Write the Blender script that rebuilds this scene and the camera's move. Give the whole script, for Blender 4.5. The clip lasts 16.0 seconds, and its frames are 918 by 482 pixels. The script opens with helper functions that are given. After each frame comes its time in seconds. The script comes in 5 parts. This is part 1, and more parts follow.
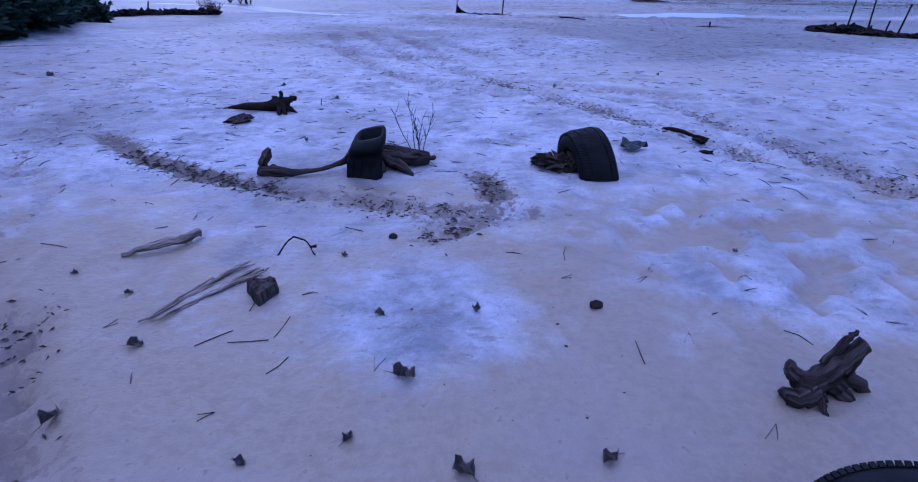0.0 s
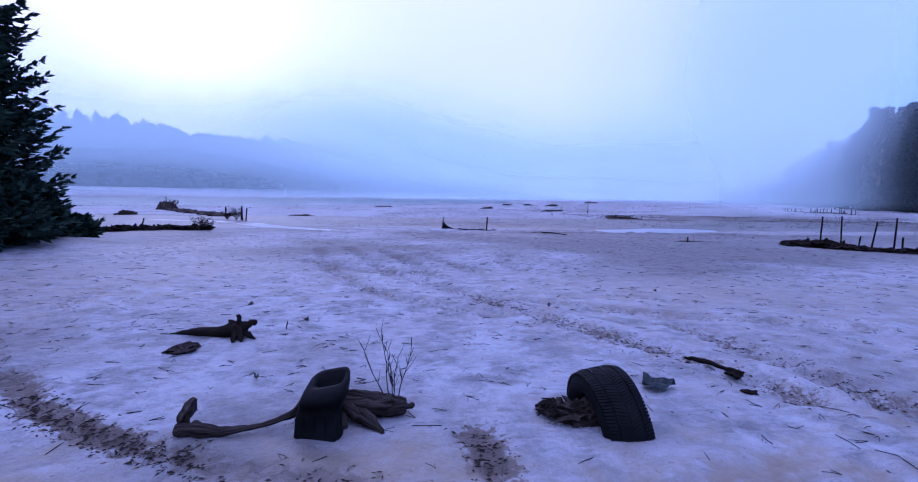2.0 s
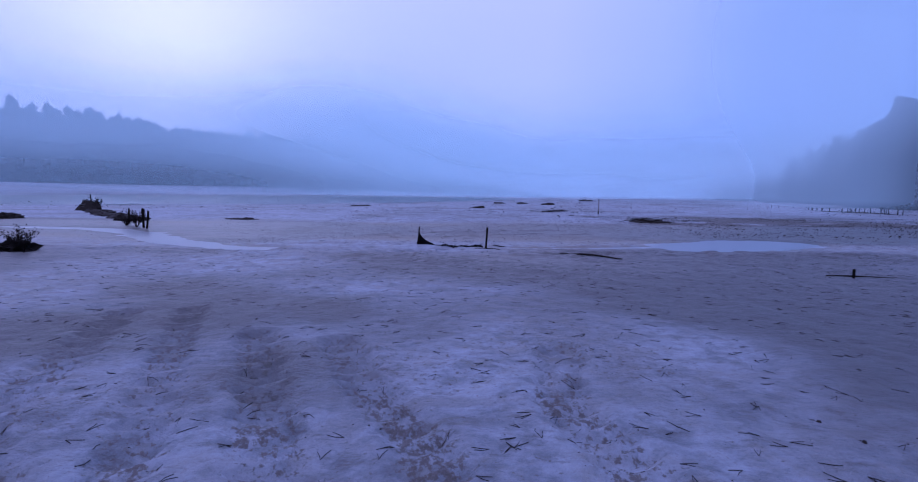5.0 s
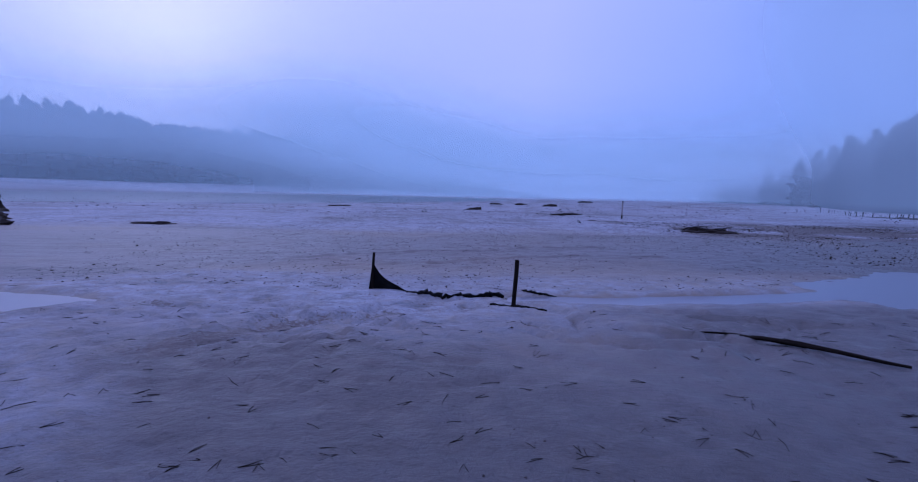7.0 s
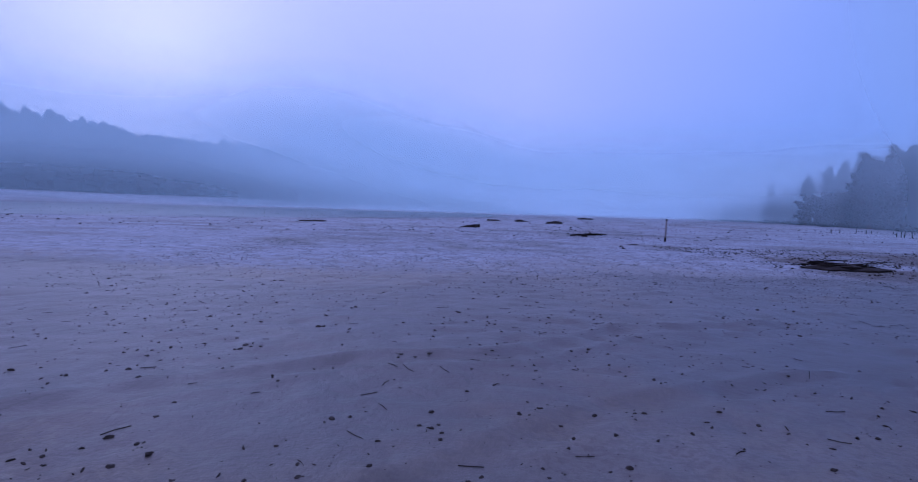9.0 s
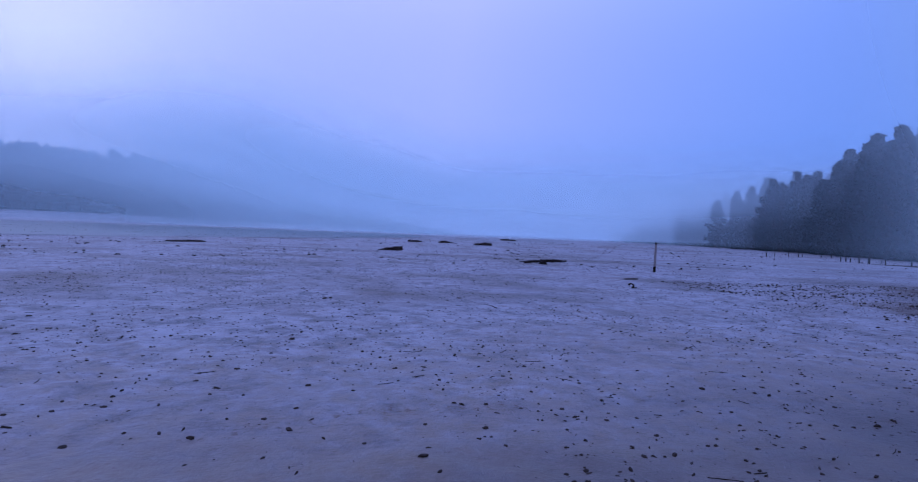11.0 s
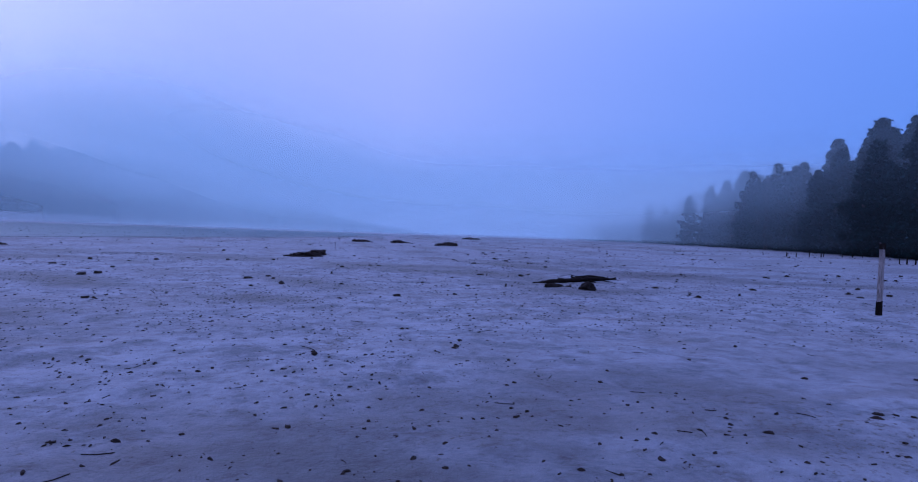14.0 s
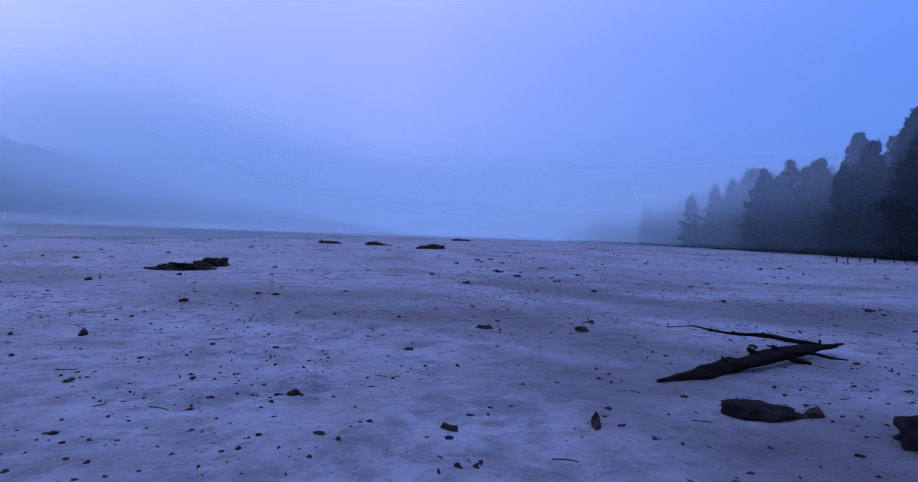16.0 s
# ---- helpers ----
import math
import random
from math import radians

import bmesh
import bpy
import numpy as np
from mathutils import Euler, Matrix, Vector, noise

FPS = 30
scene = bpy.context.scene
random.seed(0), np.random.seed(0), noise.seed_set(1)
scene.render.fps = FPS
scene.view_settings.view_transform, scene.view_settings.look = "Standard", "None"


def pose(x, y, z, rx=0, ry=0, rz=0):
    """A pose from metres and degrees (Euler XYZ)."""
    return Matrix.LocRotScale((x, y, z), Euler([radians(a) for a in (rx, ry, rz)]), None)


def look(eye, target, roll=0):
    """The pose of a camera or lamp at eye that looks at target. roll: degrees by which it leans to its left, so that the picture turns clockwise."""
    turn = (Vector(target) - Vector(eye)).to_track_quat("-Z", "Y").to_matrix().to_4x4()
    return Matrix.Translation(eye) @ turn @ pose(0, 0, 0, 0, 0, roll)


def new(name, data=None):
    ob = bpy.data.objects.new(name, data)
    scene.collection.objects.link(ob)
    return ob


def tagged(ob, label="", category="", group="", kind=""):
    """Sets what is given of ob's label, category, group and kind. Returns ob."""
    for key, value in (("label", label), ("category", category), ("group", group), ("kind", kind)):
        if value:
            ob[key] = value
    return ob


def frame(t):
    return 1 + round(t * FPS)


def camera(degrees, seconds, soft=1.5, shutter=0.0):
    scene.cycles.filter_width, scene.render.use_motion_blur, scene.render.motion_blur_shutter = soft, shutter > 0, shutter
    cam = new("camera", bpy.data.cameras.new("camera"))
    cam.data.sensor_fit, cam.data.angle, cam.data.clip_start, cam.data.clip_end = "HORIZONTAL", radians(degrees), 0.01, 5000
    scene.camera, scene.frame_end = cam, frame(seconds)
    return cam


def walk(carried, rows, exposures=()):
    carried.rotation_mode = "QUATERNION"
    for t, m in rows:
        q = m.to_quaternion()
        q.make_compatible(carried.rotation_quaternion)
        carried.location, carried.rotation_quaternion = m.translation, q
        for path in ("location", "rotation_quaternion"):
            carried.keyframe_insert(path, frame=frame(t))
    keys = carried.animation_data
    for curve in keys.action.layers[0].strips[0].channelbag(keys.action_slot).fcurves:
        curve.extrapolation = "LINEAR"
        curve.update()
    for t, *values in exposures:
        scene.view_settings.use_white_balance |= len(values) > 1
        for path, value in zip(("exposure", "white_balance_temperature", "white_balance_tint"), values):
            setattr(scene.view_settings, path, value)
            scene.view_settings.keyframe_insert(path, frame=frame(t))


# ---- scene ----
cam = camera(80.3, 16.0, soft=1.1)

PATH = [
    (0, (0.95, 1.765, 1.14), (0.88, 3.561, 0.264), 0.5),
    (0.5, (0.943, 1.782, 1.143), (0.882, 3.726, 0.676), 0.5),
    (1, (0.938, 1.827, 1.131), (0.886, 3.815, 0.918), 0.6),
    (1.2, (0.924, 1.9, 1.138), (0.875, 3.892, 0.967), 0.6),
    (1.5, (0.937, 2.045, 1.128), (0.893, 4.038, 0.967), 0.6),
    (2, (0.923, 2.52, 1.131), (0.89, 4.513, 0.969), 0.6),
    (2.5, (0.919, 3.228, 1.139), (0.892, 5.221, 0.976), 0.6),
    (3, (0.908, 4.126, 1.142), (0.89, 6.119, 0.977), 0.6),
    (3.5, (0.902, 5.157, 1.137), (0.892, 7.15, 0.972), 0.7),
    (4, (0.899, 6.326, 1.152), (0.894, 8.319, 0.985), 0.7),
    (4.5, (0.897, 7.625, 1.165), (0.903, 9.617, 0.996), 0.7),
    (5, (0.901, 9.036, 1.165), (0.911, 11.029, 0.994), 0.6),
    (5.2, (0.912, 9.642, 1.179), (0.924, 11.634, 1.004), 0.5),
    (7.3, (0.874, 16.266, 1.082), (0.919, 18.259, 0.913), 1.3),
    (7.5, (0.859, 16.921, 1.098), (0.911, 18.913, 0.926), 1.3),
    (8, (0.847, 18.547, 1.085), (0.906, 20.538, 0.913), 1.4),
    (8.5, (0.839, 20.165, 1.055), (0.904, 22.159, 0.907), 1.5),
    (9, (0.838, 21.79, 1.028), (0.905, 23.786, 0.916), 1.7),
    (9.5, (0.834, 23.421, 1.004), (0.914, 25.418, 0.92), 2.0),
    (10, (0.85, 25.02, 0.967), (0.996, 27.014, 0.918), 1.9),
    (10.2, (0.864, 25.685, 0.968), (1.064, 27.675, 0.93), 1.9),
    (12.3, (1.519, 32.428, 0.901), (2.005, 34.368, 0.873), 2.1),
    (12.5, (1.665, 33.105, 0.889), (2.158, 35.043, 0.861), 2.0),
    (13, (2.038, 34.741, 0.879), (2.541, 36.677, 0.852), 2.2),
    (13.5, (2.475, 36.413, 0.866), (2.984, 38.347, 0.841), 2.0),
    (14, (2.911, 38.062, 0.869), (3.429, 39.994, 0.843), 1.9),
    (14.5, (3.365, 39.699, 0.859), (3.896, 41.628, 0.831), 1.7),
    (15, (3.841, 41.326, 0.847), (4.382, 43.251, 0.816), 1.7),
    (15.5, (4.34, 42.943, 0.83), (4.881, 44.868, 0.805), 1.8),
    (16, (4.805, 44.592, 0.819), (5.359, 46.514, 0.799), 2.0),
]
EXPOSURES = [(0, 1.36, 4250, 33), (0.7, 1.36, 4350, 37), (1.5, 1.26, 4500, 39), (3.0, 0.95, 4500, 39), (5, 0.52, 4450, 38), (9, 0.36, 4450, 38), (12.5, 0.28, 4300, 36), (16, 0.25, 4300, 36)]
walk(cam, [(t, look(eye, target, roll)) for t, eye, target, roll in PATH], EXPOSURES)

# ---- world, fog light, exposure ----
world = bpy.data.worlds.new("world")
scene.world = world
world.use_nodes = True
wn, wl = world.node_tree.nodes, world.node_tree.links
wn.clear()
SUN_AZ, SUN_EL = radians(-28), radians(14)
sky = wn.new("ShaderNodeTexSky")
sky.sky_type, sky.sun_disc = "NISHITA", False
sky.sun_elevation, sky.sun_rotation = SUN_EL, SUN_AZ
sky.air_density, sky.dust_density, sky.ozone_density = 1.0, 6.0, 2.0
geo = wn.new("ShaderNodeTexCoord")
sep = wn.new("ShaderNodeSeparateXYZ")
wl.new(geo.outputs["Generated"], sep.inputs[0])
ramp = wn.new("ShaderNodeValToRGB")
ramp.color_ramp.interpolation = "B_SPLINE"
for i, (p, c) in enumerate(((0.0, (0.25, 0.30, 0.40, 1)), (0.10, (0.31, 0.35, 0.43, 1)), (0.2, (0.39, 0.39, 0.44, 1)), (0.42, (0.40, 0.385, 0.43, 1)), (0.66, (0.98, 0.85, 0.97, 1)), (1.0, (0.85, 0.77, 0.86, 1)))):
    e = ramp.color_ramp.elements[i] if i < 2 else ramp.color_ramp.elements.new(p)
    e.position, e.color = p, c
wl.new(sep.outputs["Z"], ramp.inputs[0])
# thicker, bluer fog over the eastern woods
dot = wn.new("ShaderNodeVectorMath")
dot.operation = "DOT_PRODUCT"
dot.inputs[1].default_value = (math.sin(radians(75)), math.cos(radians(75)), 0)
wl.new(geo.outputs["Generated"], dot.inputs[0])
lobe = wn.new("ShaderNodeMapRange")
lobe.inputs["From Min"].default_value, lobe.inputs["From Max"].default_value = 0.4, 0.95
wl.new(dot.outputs["Value"], lobe.inputs["Value"])
tint = wn.new("ShaderNodeMix")
tint.data_type = "RGBA"
tint.inputs["A"].default_value, tint.inputs["B"].default_value = (1, 1, 1, 1), (0.42, 0.66, 0.93, 1)
wl.new(lobe.outputs[0], tint.inputs["Factor"])
fogsky = wn.new("ShaderNodeVectorMath")
fogsky.operation = "MULTIPLY"
wl.new(ramp.outputs[0], fogsky.inputs[0])
wl.new(tint.outputs["Result"], fogsky.inputs[1])
blue = wn.new("ShaderNodeVectorMath")
blue.operation = "SCALE"
blue.inputs["Scale"].default_value = 0.06
wl.new(sky.outputs[0], blue.inputs[0])
both = wn.new("ShaderNodeMix")
both.data_type = "RGBA"
both.inputs["Factor"].default_value = 0.93
wl.new(blue.outputs[0], both.inputs["A"])
wl.new(fogsky.outputs[0], both.inputs["B"])
bg = wn.new("ShaderNodeBackground")
bg.inputs["Strength"].default_value = 1.0
wl.new(both.outputs["Result"], bg.inputs[0])
wout = wn.new("ShaderNodeOutputWorld")
wl.new(bg.outputs[0], wout.inputs[0])

sun = bpy.data.lights.new("sun", "SUN")
sun.energy, sun.angle, sun.color = 0.15, radians(40), (1.0, 0.97, 0.95)
sun_ob = new("sun", sun)
sun_dir = Vector((math.sin(SUN_AZ) * math.cos(0.6), math.cos(SUN_AZ) * math.cos(0.6), math.sin(0.6)))
sun_ob.matrix_world = look(sun_dir * 50, (0, 0, 0))


# ---- materials ----
class Mat:
    """A node material with short-hand for its nodes."""

    def __init__(self, name):
        self.m = bpy.data.materials.new(name)
        self.m.use_nodes = True
        self.n, self.l = self.m.node_tree.nodes, self.m.node_tree.links
        self.b = self.n["Principled BSDF"]
        self.co = self.n.new("ShaderNodeTexCoord").outputs["Object"]

    def noise(self, scale, detail=4, rough=0.6, stretch=None, lac=2.0):
        t = self.n.new("ShaderNodeTexNoise")
        t.inputs["Scale"].default_value, t.inputs["Detail"].default_value = scale, detail
        t.inputs["Roughness"].default_value, t.inputs["Lacunarity"].default_value = rough, lac
        src = self.co
        if stretch:
            mp = self.n.new("ShaderNodeMapping")
            mp.inputs["Scale"].default_value = stretch
            self.l.new(src, mp.inputs[0])
            src = mp.outputs[0]
        self.l.new(src, t.inputs["Vector"])
        return t.outputs["Fac"]

    def range(self, src, a, b, c=0.0, d=1.0):
        r = self.n.new("ShaderNodeMapRange")
        for k, v in zip(("From Min", "From Max", "To Min", "To Max"), (a, b, c, d)):
            r.inputs[k].default_value = v
        r.interpolation_type = "SMOOTHSTEP"
        self.l.new(src, r.inputs["Value"])
        return r.outputs[0]

    def mix(self, fac, a, b):
        x = self.n.new("ShaderNodeMix")
        x.data_type = "RGBA"
        for key, v in (("Factor", fac), ("A", a), ("B", b)):
            if isinstance(v, tuple):
                x.inputs[key].default_value = (*v, 1)
            elif isinstance(v, float):
                x.inputs[key].default_value = v
            else:
                self.l.new(v, x.inputs[key])
        return x.outputs["Result"]

    def math(self, op, a, b):
        x = self.n.new("ShaderNodeMath")
        x.operation = op
        for i, v in enumerate((a, b)):
            if isinstance(v, (int, float)):
                x.inputs[i].default_value = v
            else:
                self.l.new(v, x.inputs[i])
        return x.outputs[0]

    def attr(self, name):
        a = self.n.new("ShaderNodeAttribute")
        a.attribute_name = name
        return a.outputs["Fac"]

    def bump(self, src, strength, dist, below=None):
        x = self.n.new("ShaderNodeBump")
        x.inputs["Strength"].default_value, x.inputs["Distance"].default_value = strength, dist
        self.l.new(src, x.inputs["Height"])
        if below:
            self.l.new(below, x.inputs["Normal"])
        return x.outputs[0]

    def done(self, color=None, rough=0.8, normal=None, spec=0.5):
        for key, v in (("Base Color", color), ("Roughness", rough), ("Normal", normal), ("Specular IOR Level", spec)):
            if v is None:
                continue
            if isinstance(v, tuple):
                self.b.inputs[key].default_value = (*v, 1)
            elif isinstance(v, (int, float)):
                self.b.inputs[key].default_value = v
            else:
                self.l.new(v, self.b.inputs[key])
        return self.m


def sand_material():
    m = Mat("frosted_sand")
    broad = m.noise(0.35, 5, 0.62)
    mid = m.noise(2.2, 6, 0.65)
    fine = m.noise(24, 5, 0.7)
    grit = m.noise(160, 3, 0.7)
    damp = m.range(m.math("ADD", m.attr("damp"), m.math("MULTIPLY", m.math("SUBTRACT", m.noise(5.0, 6, 0.7), 0.5), 1.5)), 0.1, 0.9)
    pale = m.mix(m.range(m.math("ADD", m.math("MULTIPLY", mid, 0.6), m.math("MULTIPLY", m.noise(6.5, 6, 0.7), 0.4)), 0.36, 0.6), (0.084, 0.096, 0.112), (0.245, 0.275, 0.314))
    tan = m.mix(m.range(fine, 0.3, 0.7), (0.083, 0.073, 0.051), (0.117, 0.104, 0.074))
    col = m.mix(damp, pale, tan)
    col = m.mix(m.math("MULTIPLY", m.range(broad, 0.45, 0.75), 0.45), col, (0.112, 0.108, 0.105))
    col = m.mix(m.math("MULTIPLY", m.range(m.noise(1.1, 7, 0.68), 0.5, 0.68), 0.38), col, (0.105, 0.098, 0.092))
    crust = m.math("ADD", m.math("MULTIPLY", m.noise(3.6, 7, 0.72, (0.8, 1.7, 1)), 0.6), m.math("MULTIPLY", m.noise(15, 5, 0.75, (0.7, 1.5, 1)), 0.4))
    col = m.mix(m.math("MULTIPLY", m.range(crust, 0.52, 0.62), m.range(damp, 0.0, 1.0, 0.62, 0.12)), col, (0.058, 0.055, 0.052))
    streak = m.noise(0.9, 6, 0.7, (0.35, 1.6, 1))
    col = m.mix(m.math("MULTIPLY", m.range(streak, 0.52, 0.66), 0.4), col, (0.118, 0.113, 0.108))
    speck = m.range(m.math("ADD", fine, m.math("MULTIPLY", m.attr("mud"), 0.34)), 0.60, 0.70)
    col = m.mix(m.math("MULTIPLY", speck, 0.8), col, (0.06, 0.048, 0.036))
    mud = m.range(m.math("ADD", m.attr("mud"), m.math("MULTIPLY", m.math("SUBTRACT", fine, 0.5), 1.5)), 0.36, 1.0)
    col = m.mix(mud, col, (0.047, 0.041, 0.035))
    col = m.mix(m.range(grit, 0.55, 0.8, 0, 0.25), col, (0.16, 0.14, 0.12))
    col = m.mix(m.math("MULTIPLY", m.range(m.math("ADD", m.attr("wet"), m.math("MULTIPLY", m.math("SUBTRACT", mid, 0.5), 0.8)), 0.12, 0.8), 0.9), col, (0.040, 0.039, 0.036))
    n1 = m.bump(mid, 0.9, 0.08)
    n2 = m.bump(m.noise(7, 6, 0.7), 1.0, 0.045, m.bump(fine, 0.9, 0.016, n1))
    n3 = m.bump(grit, 0.3, 0.002, n2)
    calm = m.range(damp, 0.0, 1.0, 1.0, 0.25)
    for node in m.n:
        if node.type == "BUMP":
            m.l.new(m.math("MULTIPLY", calm, node.inputs["Strength"].default_value), node.inputs["Strength"])
    rough = m.math("MULTIPLY", m.range(damp, 0, 1, 0.66, 0.5), m.range(m.attr("wet"), 0.1, 0.8, 1.0, 0.85))
    return m.done(col, rough, n3, 0.36)


def plain_material(name, a, b, scale, rough=0.85, stretch=None, bump=0.01, fine=6.0, spec=0.12):
    m = Mat(name)
    if stretch:
        along = m.n.new("ShaderNodeAttribute")
        along.attribute_name = "grain"
        m.co, stretch = along.outputs["Vector"], None
    n = m.noise(scale, 5, 0.65, stretch)
    f = m.noise(scale * fine, 4, 0.7, stretch)
    col = m.mix(m.range(n, 0.3, 0.7), a, b)
    col = m.mix(m.range(f, 0.5, 0.75, 0, 0.5), col, tuple(0.45 * v for v in a))
    return m.done(col, rough, m.bump(f, 0.6, bump * 0.3, m.bump(n, 0.6, bump)), spec)


def haze_material(name):
    """Haze stand-in for see-through sheets: clear at the ground, thickest at crown height, thinning out above; its
    depth is kept on the sheet.
    """
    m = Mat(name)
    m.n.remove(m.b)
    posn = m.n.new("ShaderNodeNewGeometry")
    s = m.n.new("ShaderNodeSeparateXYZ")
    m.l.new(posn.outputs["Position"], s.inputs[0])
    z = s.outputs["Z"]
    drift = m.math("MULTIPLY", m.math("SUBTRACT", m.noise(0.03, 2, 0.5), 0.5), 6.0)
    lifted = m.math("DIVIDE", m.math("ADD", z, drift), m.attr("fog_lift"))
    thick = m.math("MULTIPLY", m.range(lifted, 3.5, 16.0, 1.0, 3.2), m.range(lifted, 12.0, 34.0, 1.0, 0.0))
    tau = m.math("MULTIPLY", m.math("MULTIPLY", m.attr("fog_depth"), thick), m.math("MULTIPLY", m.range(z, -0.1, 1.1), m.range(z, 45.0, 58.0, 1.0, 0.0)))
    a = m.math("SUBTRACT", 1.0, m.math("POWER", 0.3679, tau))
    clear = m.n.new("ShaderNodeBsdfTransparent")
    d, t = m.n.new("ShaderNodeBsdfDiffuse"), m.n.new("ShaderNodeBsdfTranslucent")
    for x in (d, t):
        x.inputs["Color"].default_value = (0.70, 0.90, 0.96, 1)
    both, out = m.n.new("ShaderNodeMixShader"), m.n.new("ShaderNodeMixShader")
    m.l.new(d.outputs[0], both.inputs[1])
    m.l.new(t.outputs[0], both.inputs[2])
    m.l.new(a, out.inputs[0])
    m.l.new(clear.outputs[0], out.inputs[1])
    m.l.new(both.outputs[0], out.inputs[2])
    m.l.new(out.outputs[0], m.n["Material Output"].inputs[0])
    return m.m


SAND = sand_material()
RUBBER = plain_material("old_rubber", (0.002, 0.0025, 0.003), (0.006, 0.0072, 0.008), 9, 0.6, None, 0.004, 8, 0.04)
DRIFT = plain_material("weathered_wood", (0.003, 0.0026, 0.0022), (0.042, 0.037, 0.034), 60, 0.9, (1, 1, 0.25), 0.008, 6.0, 0.03)
GREYWOOD = plain_material("grey_split_wood", (0.012, 0.010, 0.008), (0.2, 0.175, 0.145), 110, 0.85, (1, 1, 0.2), 0.006)
BLEACHED = plain_material("bleached_post", (0.10, 0.09, 0.085), (0.30, 0.28, 0.27), 70, 0.85, (1, 1, 0.15), 0.006)
DARKWOOD = plain_material("wet_dark_wood", (0.004, 0.0034, 0.003), (0.014, 0.012, 0.0105), 70, 0.9, (1, 1, 0.3), 0.008, 6.0, 0.03)
BARK = plain_material("dark_bark", (0.03, 0.024, 0.018), (0.09, 0.07, 0.055), 20, 0.9, (1, 1, 0.3), 0.015)
SPRUCE = plain_material("spruce_needles", (0.009, 0.020, 0.016), (0.022, 0.042, 0.029), 3, 0.9, None, 0.0, 6, 0.08)
LEAFY = plain_material("pine_foliage", (0.0025, 0.009, 0.010), (0.006, 0.019, 0.018), 1.2, 0.95, None, 0.0, 6, 0.04)
DRYLEAF = plain_material("dead_leaf", (0.005, 0.005, 0.005), (0.03, 0.027, 0.026), 40, 0.42, None, 0.006, 6.0, 0.45)
CLOD = plain_material("dark_mud", (0.008, 0.0066, 0.0055), (0.029, 0.024, 0.02), 30, 0.85, None, 0.006)
WEED = plain_material("dry_weed", (0.010, 0.009, 0.007), (0.034, 0.030, 0.023), 6, 0.85, None, 0.0)
STONE = plain_material("dark_stone", (0.006, 0.0055, 0.005), (0.021, 0.019, 0.018), 12, 0.8, None, 0.01, 6.0, 0.03)
PALE = plain_material("bleached_cloth", (0.006, 0.010, 0.012), (0.024, 0.034, 0.04), 25, 0.7, None, 0.004)


def water_material(name, tint=(0.075, 0.084, 0.105)):
    m = Mat(name)
    n = m.noise(3.0, 3, 0.5)
    return m.done(tint, 0.28, m.bump(n, 0.12, 0.01), 0.5)


WATER = water_material("still_water")
# the dark woods' reflection is put into this grey green base colour
ICE = plain_material("ice_with_tree_reflection", (0.035, 0.06, 0.068), (0.06, 0.095, 0.10), 0.15, 0.4, None, 0.0, 5, 0.3)


